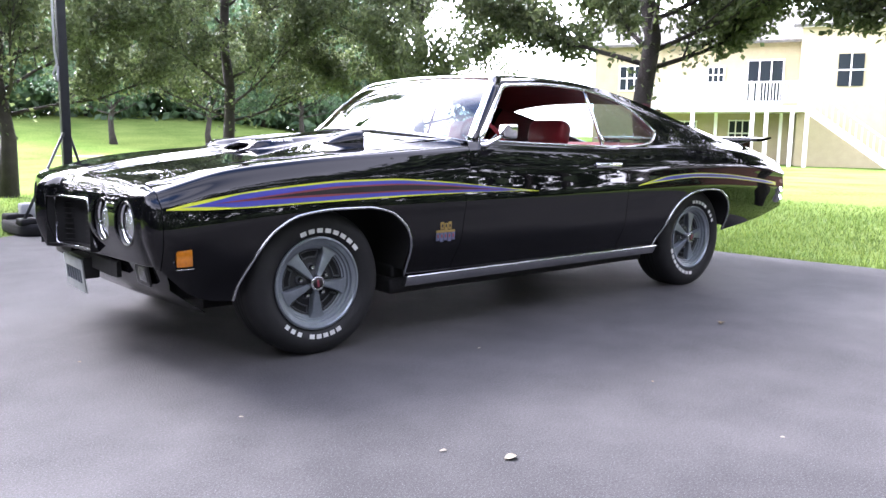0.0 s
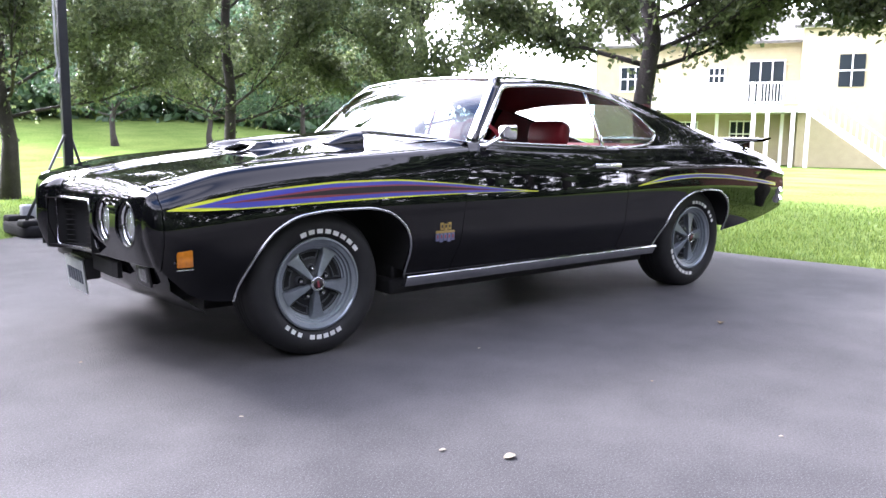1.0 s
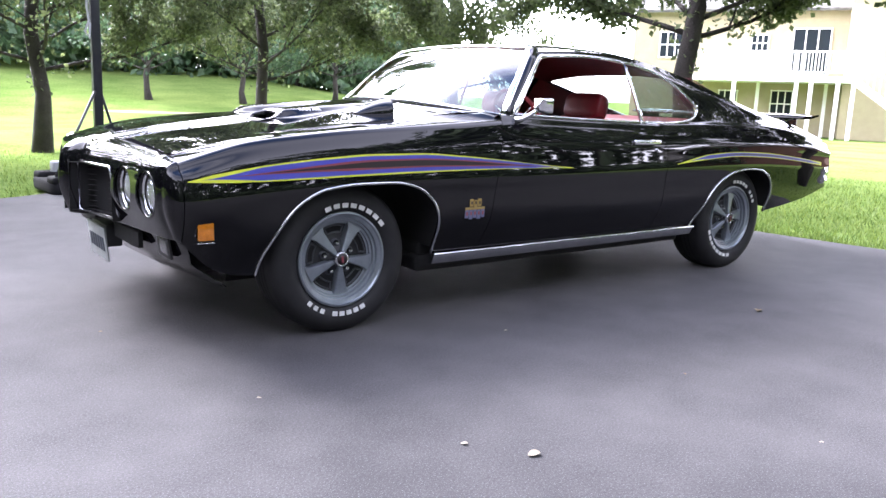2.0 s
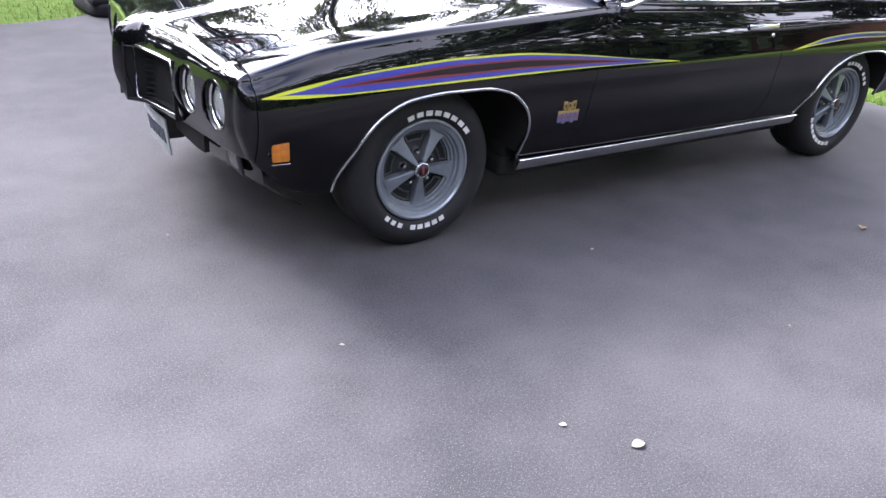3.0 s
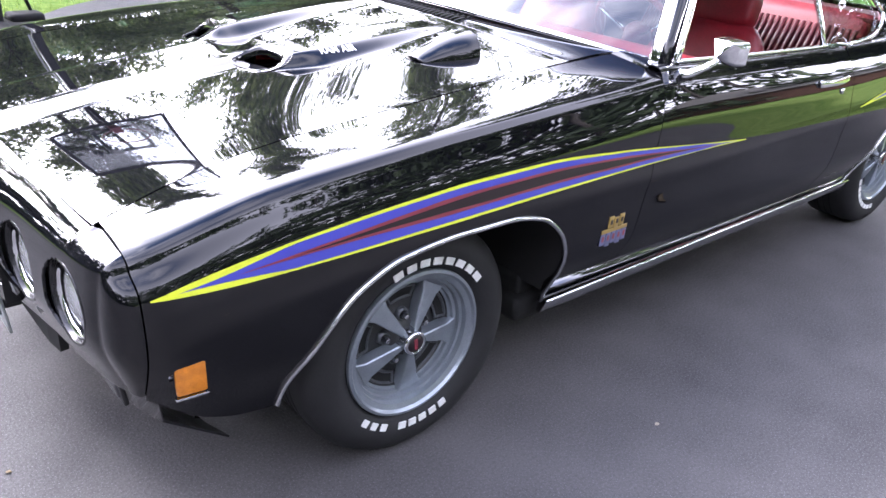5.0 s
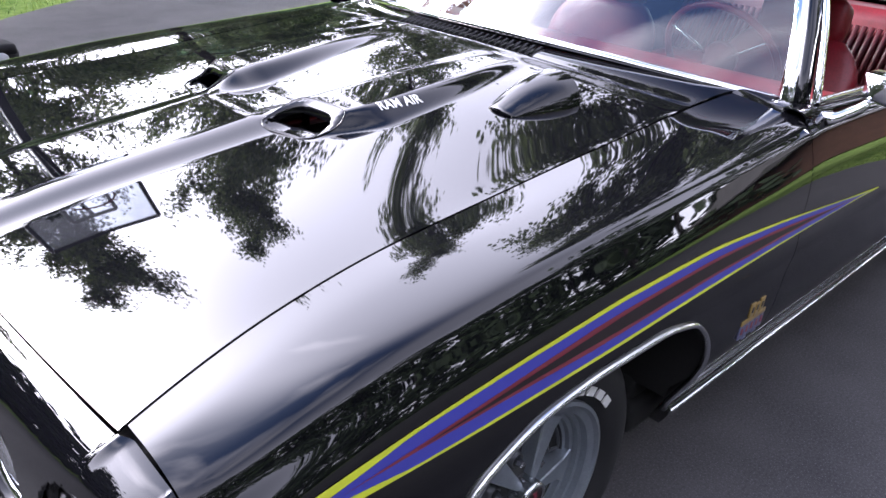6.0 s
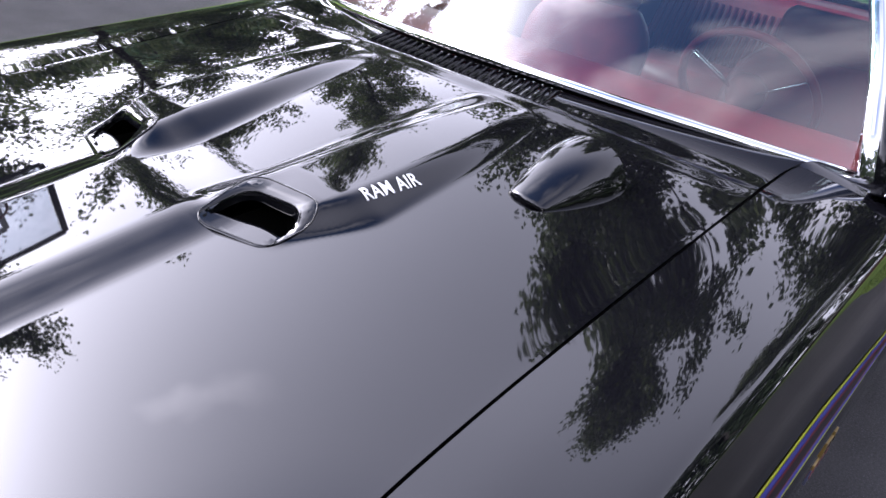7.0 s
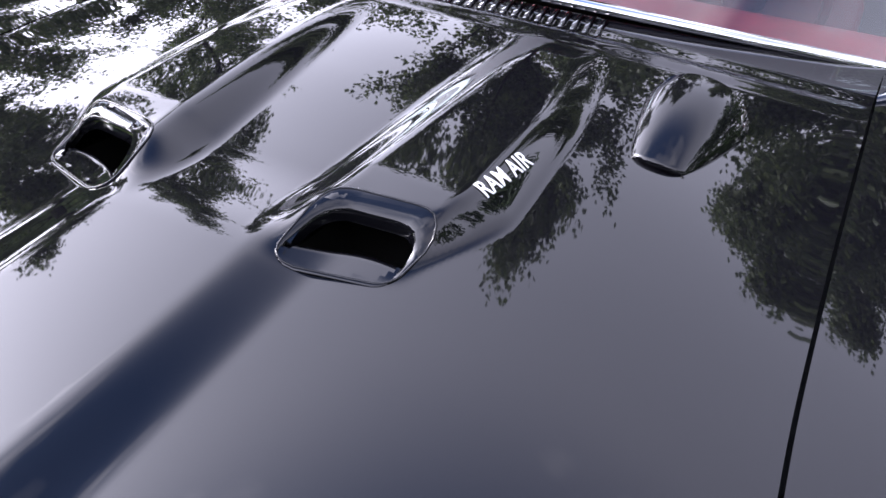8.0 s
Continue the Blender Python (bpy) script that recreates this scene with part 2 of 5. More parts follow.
def sweep(bm, path, profile, up=(0, 0, 1), closed=False, scale=None):
    """A profile [(side, up)] swept along a path of points, with closed ends."""
    path = [Vector(p) for p in path]
    rings = []
    for i, p in enumerate(path):
        if closed:
            d = path[(i + 1) % len(path)] - path[i - 1]
        else:
            d = path[min(i + 1, len(path) - 1)] - path[max(i - 1, 0)]
        d.normalize()
        u = Vector(up[i]) if (isinstance(up, list) and len(up) == len(path)) else Vector(up)
        s = d.cross(u).normalized()
        u = s.cross(d).normalized()
        k = scale[i] if scale is not None else 1.0
        rings.append([bm.verts.new(p + s * a * k + u * b * k) for a, b in profile])
    n = len(profile)
    m = len(rings)
    for i in range(m if closed else m - 1):
        a, b = rings[i], rings[(i + 1) % m]
        for j in range(n):
            k = (j + 1) % n
            bm.faces.new((a[j], a[k], b[k], b[j]))
    if not closed:
        bm.faces.new(rings[0][::-1])
        bm.faces.new(rings[-1])


def disc_profile(r, n=8):
    return [(r * math.cos(2 * math.pi * i / n), r * math.sin(2 * math.pi * i / n)) for i in range(n)]


def flat_profile(w, h):
    b = min(w, h) * 0.3
    return [(-w / 2, -h / 2), (w / 2, -h / 2), (w / 2, h / 2 - b), (w / 2 - b, h / 2), (-w / 2 + b, h / 2), (-w / 2, h / 2 - b)]


def lathe(bm, profile, n=48, m=Matrix(), closed=False):
    """Turns (radius, along) points round the local y axis."""
    rows = []
    for i in range(n):
        a = 2 * math.pi * i / n
        rows.append([m @ Vector((r * math.cos(a), y, r * math.sin(a))) for r, y in profile])
    rows.append(rows[0])
    add_grid(bm, rows, closed)
    bmesh.ops.remove_doubles(bm, verts=bm.verts, dist=1e-5)


def empty(name, label, category, at=(0, 0, 0), **kw):
    e = new(name)
    e.empty_display_size = 0.2
    e.location = at
    return tagged(e, label, category, **kw)

# ---------------------------------------------------------------- the car
# x runs from the front axle (0) to the rear axle (2.845), y across, z up.
car = empty("car", "glossy black two-door muscle car with violet side stripes on asphalt", "car")
AXLE_R = 2.845
SILL = 0.306

# half width and height of the lines that run along the body
gap_w = curve((-0.75, 0.752), (-0.70, 0.740), (-0.45, 0.704), (-0.2, 0.684), (0.0, 0.679), (0.2, 0.680), (0.45, 0.684), (0.8, 0.694), (0.98, 0.73))
gap_z = curve((-0.75, 0.757), (-0.68, 0.778), (-0.45, 0.830), (-0.28, 0.853), (0.0, 0.877), (0.2, 0.897), (0.4, 0.916), (0.6, 0.936), (0.8, 0.955), (0.98, 0.962))
crown_w = curve((-0.75, 0.835), (-0.66, 0.876), (-0.4, 0.892), (0, 0.90), (1.0, 0.90), (2.0, 0.905), (2.6, 0.918), (3.2, 0.905), (3.7, 0.87), (4.05, 0.825))
crown_z = curve((-0.75, 0.735), (-0.66, 0.764), (-0.41, 0.830), (-0.17, 0.858), (0.0, 0.873), (0.234, 0.888), (0.6, 0.911), (0.84, 0.928), (1.4, 0.914), (2.0, 0.899), (2.6, 0.893), (3.2, 0.868), (3.7, 0.822), (4.05, 0.757))
max_w = curve((-0.75, 0.900), (-0.66, 0.940), (-0.45, 0.952), (-0.2, 0.959), (0.1, 0.964), (1.2, 0.966), (2.0, 0.970), (2.7, 0.976), (3.3, 0.95), (3.8, 0.895), (4.05, 0.855))
max_z = curve((-0.75, 0.60), (0.1, 0.655), (1.2, 0.66), (2.0, 0.67), (2.8, 0.68), (3.5, 0.65), (4.05, 0.62))
low_w = curve((-0.75, 0.88), (-0.6, 0.905), (-0.3, 0.932), (0.5, 0.946), (2.3, 0.948), (3.1, 0.935), (3.6, 0.90), (4.05, 0.83))
sill_w = curve((-0.75, 0.81), (-0.5, 0.845), (0.3, 0.868), (2.4, 0.875), (3.2, 0.87), (4.05, 0.79))
# upper body: roof rail and sail ridge, and the belt
rail_w = curve((1.2, 0.640), (1.5, 0.655), (1.9, 0.665), (2.4, 0.648), (2.9, 0.66), (3.4, 0.705), (3.7, 0.742), (4.05, 0.775))
rail_z = curve((1.2, 1.268), (1.34, 1.280), (1.6, 1.294), (1.9, 1.288), (2.1, 1.268), (2.36, 1.227), (2.7, 1.152), (3.0, 1.075), (3.3, 0.997), (3.69, 0.912), (4.05, 0.81))
belt_w = curve((0.8, 0.855), (2.14, 0.860), (2.5, 0.868), (3.0, 0.86), (3.4, 0.835), (3.7, 0.808), (4.05, 0.79))
belt_z = curve((0.8, 0.952), (0.95, 0.947), (1.4, 0.930), (2.14, 0.915), (2.5, 0.922), (3.0, 0.913), (3.4, 0.892), (3.7, 0.862), (4.05, 0.782))
# quarter window opening
win_top = curve((1.2, 1.238), (1.34, 1.250), (1.6, 1.263), (1.92, 1.245), (2.1, 1.216), (2.19, 1.194), (2.3, 1.148), (2.4, 1.085), (2.477, 1.003))
win_bot = curve((1.88, 0.914), (2.114, 0.917), (2.28, 0.927), (2.4, 0.955), (2.477, 1.003))


def wave(pts, n=7):
    """A rounded line through a list of (w, z) points."""
    p = [Vector(q) for q in pts]
    p = [2 * p[0] - p[1]] + p + [2 * p[-1] - p[-2]]
    out = []
    for i in range(1, len(p) - 2):
        for k in range(n):
            t = k / n
            out.append(0.5 * ((2 * p[i]) + (p[i + 1] - p[i - 1]) * t + (2 * p[i - 1] - 5 * p[i] + 4 * p[i + 1] - p[i + 2]) * t * t
                              + (3 * p[i] - p[i - 1] - 3 * p[i + 1] + p[i + 2]) * t ** 3))
    out.append(p[-2])
    return [(q.x, q.y) for q in out]


def flank(x):
    """The outer side from the crown down to the sill."""
    cw, cz, mw, mz = crown_w(x), crown_z(x), max_w(x), max_z(x)
    fall = cz - 0.026 - (mz + 0.07)
    return [(cw + 0.002, cz - 0.010), (cw + 0.016, cz - 0.030), (cw + 0.45 * (mw - cw) + 0.015, mz + 0.07 + 0.54 * fall), (mw - 0.008, mz + 0.07), (mw, mz),
            (mw - 0.006, mz - 0.06), (low_w(x), 0.46), (sill_w(x) + 0.018, 0.34), (sill_w(x), 0.245)]


def front_section(x):
    gw, gz, cw, cz = gap_w(x), gap_z(x), crown_w(x), crown_z(x)
    return wave([(gw, gz), (gw + 0.45 * (cw - gw), 0.5 * (gz + cz) + 0.004), (cw - 0.026, cz + 0.0025)] + flank(x))


def rear_section(x):
    rw, rz, bw, bz = rail_w(x), rail_z(x), belt_w(x), belt_z(x)
    cw, cz = crown_w(x), crown_z(x)
    rise = rz - bz
    pts = [(rw, rz)]
    pts += [(rw + 0.28 * (bw - rw) + 0.012 * min(rise * 4, 1), rz - 0.26 * rise), (rw + 0.66 * (bw - rw) + 0.006, bz + 0.32 * rise)]
    pts += [(bw - 0.004, bz + 0.012), (0.5 * (bw + cw) + 0.004, 0.5 * (bz + cz) + 0.008)]
    return wave(pts + flank(x))


def door_section(x):
    bw, bz, cw, cz = belt_w(x), belt_z(x), crown_w(x), crown_z(x)
    return wave([(bw - 0.03, bz - 0.004), (bw, bz), (0.5 * (bw + cw) + 0.004, 0.5 * (bz + cz) + 0.004)] + flank(x))


def cut(sec, top, bottom):
    """The part of a section between two heights; points past them collapse on the cut."""
    out = []
    n = len(sec)

    def at(z):
        for i in range(n - 1):
            (w0, z0), (w1, z1) = sec[i], sec[i + 1]
            if z0 >= z >= z1 and z0 > z1:
                t = (z0 - z) / (z0 - z1)
                return (w0 + t * (w1 - w0), z)
        return sec[-1] if z < sec[-1][1] else sec[0]
    hi = at(top) if top is not None else None
    lo = at(bottom)
    for w, z in sec:
        if hi is not None and z > hi[1]:
            out.append(hi)
        elif z < lo[1]:
            out.append(lo)
        else:
            out.append((w, z))
    out.append(lo)
    return out


def side_w(x, z):
    """Half width of the body's side at a height."""
    sec = front_section(x) if x < 0.785 else door_section(x) if x < 2.2 else rear_section(x)
    best = None
    for (w0, z0), (w1, z1) in zip(sec, sec[1:]):
        if z0 >= z >= z1 and z0 > z1:
            best = w0 + (z0 - z) / (z0 - z1) * (w1 - w0)
    return best if best is not None else sec[-1][0]


# wheel openings
arch_f = curve((-0.392, 0.290), (-0.372, 0.37), (-0.312, 0.500), (-0.225, 0.592), (-0.12, 0.640), (0.05, 0.656), (0.2, 0.655), (0.32, 0.632), (0.40, 0.580), (0.444, 0.515), (0.460, 0.43), (0.464, SILL))
arch_r = curve((2.392, SILL), (2.440, 0.42), (2.488, 0.515), (2.588, 0.597), (2.708, 0.638), (2.828, 0.648), (2.968, 0.639), (3.068, 0.604), (3.133, 0.545), (3.156, 0.47), (3.160, 0.355))
chin_z = curve((-0.78, 0.52), (-0.70, 0.455), (-0.64, 0.395), (-0.56, 0.328), (-0.47, 0.298), (-0.392, 0.290))
tail_z = curve((3.160, 0.355), (3.62, 0.408), (4.05, 0.48))


def lower_edge(x):
    if x < -0.392:
        return chin_z(x)
    if x <= 0.464:
        return arch_f(x)
    if x < 2.392:
        return SILL
    if x <= 3.160:
        return arch_r(x)
    return tail_z(x)


def stations(a, b, n, bunch=False):
    if bunch:
        return [a + (b - a) * 0.5 * (1 - math.cos(math.pi * i / n)) for i in range(n + 1)]
    return [a + (b - a) * i / n for i in range(n + 1)]


def lean(x, z):
    """The front door gap leans back towards the top."""
    return x + (0.27 if z > 0.70 else 0.10) * (z - 0.70) * math.exp(-((x - 0.785) / 0.16) ** 2)


def rows_of(xs, section, top, side):
    return [[(lean(x, z), side * w, z) for w, z in cut(section(x), top(x) if top else None, lower_edge(x))] for x in xs]


for side, where in ((-1, "driver side"), (1, "passenger side")):
    out = (0, side, 0.2)
    xs = stations(-0.692, -0.392, 14) + stations(-0.392, 0.464, 48, True)[1:] + stations(0.464, 0.7835, 14)[1:]
    fender = grid_part("fender", rows_of(xs, front_section, None, side), PAINT, car, "glossy black front fender with a violet stripe", 0.004, out)
    door = grid_part("door", rows_of(stations(0.7865, 2.0295, 48), door_section, None, side), PAINT, car, "glossy black long door with chrome mirror", 0.004, out)
    xs = [2.033] + stations(2.05, 2.392, 16) + stations(2.392, 2.477, 8)[1:]
    lower = rows_of(xs, rear_section, lambda x: win_bot(x), side)
    upper = [[(x, side * w, z) for w, z in cut(rear_section(x), None, max(win_top(x), 0.0))] for x in stations(1.97, 2.477, 26)]
    full = rows_of(stations(2.477, 3.05, 28) + [3.05 + 0.110 * math.sin(math.pi / 2 * i / 14) for i in range(1, 15)] + stations(3.160, 4.03, 24)[1:], rear_section, None, side)
    bm = bmesh.new()
    add_grid(bm, lower)
    add_grid(bm, upper)
    add_grid(bm, full)
    bmesh.ops.remove_doubles(bm, verts=bm.verts, dist=3e-4)
    bmesh.ops.delete(bm, geom=[v for v in bm.verts if not v.link_faces], context='VERTS')
    bm.normal_update()
    if sum(f.normal.y * f.calc_area() for f in bm.faces) * side < 0:
        bmesh.ops.reverse_faces(bm, faces=list(bm.faces))
    quarter = part("quarter_panel", bm, PAINT, car, "glossy black rear quarter panel with sail pillar")
    md = quarter.modifiers.new("thickness", 'SOLIDIFY')
    md.thickness, md.offset = 0.004, -1
    # bright lip round each wheel opening and the dark housing behind it
    for axle, arch, a, b in ((0.0, arch_f, -0.392, 0.464), (AXLE_R, arch_r, 2.392, 3.160)):
        edge = [(x, side * (side_w(x, arch(x)) + 0.002), arch(x)) for x in stations(a, b, 48, True)]
        bm = bmesh.new()
        sweep(bm, edge, flat_profile(0.012, 0.014), up=(0, side, 0))
        part("wheel_arch_trim", bm, STEEL, car, "thin bright metal arch trim")
        rows = [[(x, side * yy, z + 0.004 + (0.03 if yy < 0.9 else 0)) for yy in (abs(y) - 0.004, 0.86, 0.74, 0.56)] + [(x, side * 0.54, 0.2)] for x, y, z in edge]
        grid_part("wheel_housing", rows, DARK, car, "black wheel housing", 0.003)
    # rocker moulding below the door
    bm = bmesh.new()
    path = [(x, side * 0.884, 0.303 - 0.022) for x in stations(0.476, 2.425, 30)]
    sweep(bm, path, [(-0.040, -0.026), (-0.012, -0.026), (-0.002, -0.008), (0.006, 0.010), (0.006, 0.020), (-0.022, 0.022)] if side < 0
          else [(0.040, -0.026), (0.022, 0.022), (-0.006, 0.020), (-0.006, 0.010), (0.002, -0.008), (0.012, -0.026)])
    part("rocker_moulding", bm, STEEL, car, "ribbed bright metal rocker moulding", sharp=25)
    bm = bmesh.new()
    sweep(bm, [(x, side * 0.893, 0.303) for x in stations(0.476, 2.425, 8)], disc_profile(0.006, 8))
    part("rocker_bead", bm, CHROME, car, "chrome bead on the rocker")
    # dark sill below
    bm = bmesh.new()
    box(bm, (1.95, 0.25, 0.08), pose(1.40, side * 0.70, 0.250), 0.02)
    part("sill", bm, DARK, car)
    # dark strips added behind the door gaps to keep them black
    for xa, sec in ((0.785, front_section), (2.031, door_section)):
        rows = [[(lean(x, z), side * (w - 0.009), z) for w, z in cut(sec(x), None, lower_edge(x))] for x in (xa - 0.012, xa, xa + 0.012)]
        grid_part("gap_backing", rows, DARK, door, "", 0.003, out)
    # door handle
    bm = bmesh.new()
    sweep(bm, [(x, side * (side_w(x, 0.818) + 0.006 + 0.012 * math.sin(math.pi * (x - 1.755) / 0.22)), 0.818) for x in stations(1.755, 1.975, 14)], flat_profile(0.026, 0.012) if side < 0 else flat_profile(0.026, 0.012), up=(0, side, 0))
    handle = part("door_handle", bm, CHROME, door, "chrome pull-up door handle")
    bm = bmesh.new()
    lathe(bm, [(0.0, 0.012), (0.010, 0.010), (0.012, 0.0), (0.0, 0.0)], 16, pose(1.94, side * (side_w(1.94, 0.775) - 0.004), 0.775) @ Matrix.Diagonal((1, side, 1, 1)))
    part("door_lock", bm, CHROME, door, "round chrome door lock")


# roof between the rails
roof_z = curve((1.2, 1.310), (1.45, 1.338), (1.7, 1.350), (2.0, 1.345), (2.25, 1.316), (2.45, 1.272), (2.64, 1.214))
roof_front = lambda v: 1.226 + 0.042 * v * v
roof_rear = lambda v: 2.62 + 0.03 * v * v
rows = []
for i in range(37):
    r = []
    for j in range(41):
        v = -1 + j / 20
        x = roof_front(v) + (roof_rear(v) - roof_front(v)) * i / 36
        w = rail_w(x)
        e = rail_z(x)
        c = max(roof_z(x), e + 0.006)
        r.append((x, v * w, e + (c - e) * (1 - abs(v) ** 2.6)))
    rows.append(r)
roof = grid_part("roof", rows, PAINT, car, "glossy black steel roof", 0.004, (0, 0, 1))
for side in (-1, 1):
    rows = [[(x, side * w, z) for w, z in cut(rear_section(x), None, win_top(x))] for x in stations(1.268, 1.97, 30)]
    grid_part("roof_rail", rows, PAINT, car, "", 0.006, (0, side, 0.4))
    # bright drip rail from the windscreen post along the roof to the quarter window
    path = [(0.955, side * 0.862, 0.952)] + [(0.955 + 0.335 * t, side * (0.862 - 0.200 * t + 0.01 * math.sin(math.pi * t)), 0.952 + 0.298 * t + 0.016 * math.sin(math.pi * t)) for t in (0.15, 0.3, 0.45, 0.6, 0.75, 0.88, 0.96)]
    for x in stations(1.30, 2.472, 42):
        sec = cut(rear_section(x), None, win_top(x))
        path.append((x, side * (sec[-1][0] + 0.006), win_top(x) + 0.004))
    bm = bmesh.new()
    sweep(bm, path, flat_profile(0.022, 0.012), up=(0, side, 0.3), scale=[1.15] * 9 + [0.8] * (len(path) - 9))
    part("drip_rail", bm, CHROME, car, "bright chrome window surround")
    bm = bmesh.new()
    path = [(x, side * (belt_w(x) - 0.002), belt_z(x) + 0.006) for x in stations(0.95, 2.04, 14)] + [(x, side * (cut(rear_section(x), win_bot(x), 0.5)[0][0] + 0.003), win_bot(x) + 0.004) for x in stations(2.06, 2.472, 16)]
    sweep(bm, path, flat_profile(0.012, 0.012), up=(0, 0, 1))
    part("belt_moulding", bm, CHROME, car, "thin chrome belt moulding")
    # windscreen post
    a0, a1 = Vector((0.938, side * 0.832, 0.924)), Vector((1.278, side * 0.632, 1.283))
    mid = [(a0 + (a1 - a0) * t) + Vector((0, side * 0.010, 0.016)) * math.sin(math.pi * t) for t in (0, 0.2, 0.4, 0.6, 0.8, 1)]
    bm = bmesh.new()
    sweep(bm, mid, flat_profile(0.046, 0.035), up=(-0.5, side * 0.8, 0.3))
    part("windscreen_post", bm, PAINT, car)
    bm = bmesh.new()
    sweep(bm, [p + Vector((-0.014, side * -0.022, 0.010)) for p in mid], flat_profile(0.040, 0.016), up=(-0.7, side * 0.4, 0.5))
    part("windscreen_side_trim", bm, CHROME, car, "wide chrome windscreen trim")


# windscreen: base and head lines, glass, trims
def ws_base(v):
    return Vector((0.690 + 0.262 * v * v, v * 0.800, 1.006 - 0.070 * v * v))


def ws_head(v):
    return Vector((1.220 + 0.045 * v * v, v * 0.618, 1.308 - 0.018 * v * v))


rows = []
for i in range(17):
    t = i / 16
    rows.append([tuple(ws_base(v) * (1 - t) + ws_head(v) * t + Vector((-0.02, 0, 0.03)) * math.sin(math.pi * t)) for v in [-1 + k / 16 for k in range(33)]])
ws = grid_part("windscreen", rows, GLASS, car, "curved clear windscreen reflecting the sky", 0.0, (-1, 0, 1))
ws.visible_shadow = False
for line, nm in ((ws_base, "windscreen_base_trim"), (ws_head, "windscreen_head_trim")):
    bm = bmesh.new()
    sweep(bm, [line(-1 + k / 20) + Vector((-0.004, 0, 0.004)) for k in range(41)], flat_profile(0.022, 0.014), up=(-0.5, 0, 0.85))
    part(nm, bm, CHROME, car, "narrow chrome trim along the windscreen")

# quarter glass and its bright front post
for side in (-1, 1):
    rows = []
    for x in stations(1.938, 2.468, 20):
        sec = cut(rear_section(x), win_top(x), win_bot(x))
        zt, zb = win_top(x), win_bot(x)
        full = rear_section(x)
        r = []
        for k in range(9):
            z = zt + (zb - zt) * k / 8
            w = cut(full, z, 0.5)[0][0]
            r.append((x - (0.0 if x > 1.97 else 0.0), side * (w - 0.012), z))
        rows.append(r)
    q = grid_part("quarter_glass", rows, GLASS, car, "clear quarter window glass", 0.0, (0, side, 0.3))
    q.visible_shadow = False
    bm = bmesh.new()
    sweep(bm, [(1.925, side * (0.856 - 0.168 * t + 0.008 * math.sin(math.pi * t)), 0.912 + 0.330 * t) for t in (0, 0.25, 0.5, 0.75, 1)], flat_profile(0.022, 0.014), up=(0, side, 0.3))
    part("quarter_glass_post", bm, CHROME, car, "chrome edge of the quarter window")

# rear window, deck and tail
rows = []
for i in range(15):
    t = i / 14
    r = []
    for j in range(21):
        v = -1 + j / 10
        x = roof_rear(v) + (3.28 - roof_rear(v)) * t
        z0 = roof_z(2.62) - 0.012 * v * v
        r.append((x, v * (0.615 + 0.05 * t), z0 + (0.935 - z0) * t + 0.02 * math.sin(math.pi * t) - 0.012 * v * v))
    rows.append(r)
rg = grid_part("rear_window", rows, GLASS, car, "sloping rear window glass", 0.0, (0.5, 0, 1))
rg.visible_shadow = False
for side in (-1, 1):
    rows = [[(x, side * (rail_w(x) + 0.0), rail_z(x)), (x, side * (rail_w(x) - 0.02), rail_z(x) - 0.012), (x, side * (rail_w(x) - 0.05), min(rail_z(x) - 0.014, 1.208 - 0.42 * (x - 2.62) if x < 3.28 else 0.925 - 0.12 * (x - 3.28)))] for x in stations(2.6, 4.03, 30)]
    grid_part("sail_inner_edge", rows, PAINT, car, "", 0.004, (0, -side, 1))
rows = [[(x, v * (rail_w(x) - 0.048), 0.935 - 0.12 * smooth(3.28, 4.08, x) - 0.012 * v * v) for v in [-1 + k / 12 for k in range(25)]] for x in stations(3.285, 4.03, 16)]
grid_part("trunk_lid", rows, PAINT, car, "glossy black trunk lid", 0.004, (0, 0, 1))
rows = [[(4.03 + 0.05 * math.sin(math.pi * t) - 0.06 * v * v, v * (0.775 + 0.045 * math.sin(math.pi * t)), 0.825 - 0.37 * t) for v in [-1 + k / 10 for k in range(21)]] for t in [k / 8 for k in range(9)]]
grid_part("tail_panel", rows, PAINT, car, "", 0.004, (1, 0, 0))
bm = bmesh.new()
path = [(x, y, 0.565) for x, y in ((3.92, -0.866), (3.99, -0.850), (4.05, -0.81), (4.085, -0.72), (4.11, -0.4), (4.115, 0), (4.11, 0.4), (4.085, 0.72), (4.05, 0.81), (3.99, 0.850), (3.92, 0.866))]
sweep(bm, path, [(-0.02, -0.060), (0.016, -0.056), (0.030, -0.030), (0.018, 0.0), (0.030, 0.030), (0.016, 0.058), (-0.02, 0.060)])
rear_bumper = part("rear_bumper", bm, CHROME, car, "chrome rear bumper wrapping round the corner", sharp=30)
for side in (-1, 1):
    box_part("tail_lamp", (0.02, 0.34, 0.07), pose(4.135, side * 0.55, 0.575), RED, rear_bumper, "red tail lamp lens", 0.008)
# wing on the trunk lid
bm = bmesh.new()
rows = []
for k in range(25):
    v = -1 + k / 12
    e = 1 - 0.25 * max(0, abs(v) - 0.85) / 0.15
    x0, zc = 3.70 + 0.05 * v * v, 0.968
    rows.append([(x0, v * 0.77, zc - 0.006), (x0 + 0.03, v * 0.77, zc + 0.012 * e), (x0 + 0.12, v * 0.77, zc + 0.018 * e), (x0 + 0.21, v * 0.77, zc + 0.024), (x0 + 0.215, v * 0.77, zc + 0.012), (x0 + 0.12, v * 0.77, zc - 0.008), (x0 + 0.03, v * 0.77, zc - 0.012)])
add_grid(bm, rows, True)
bm.verts.ensure_lookup_table()
wing = part("rear_wing", bm, PAINT, car, "glossy black full-width trunk wing")
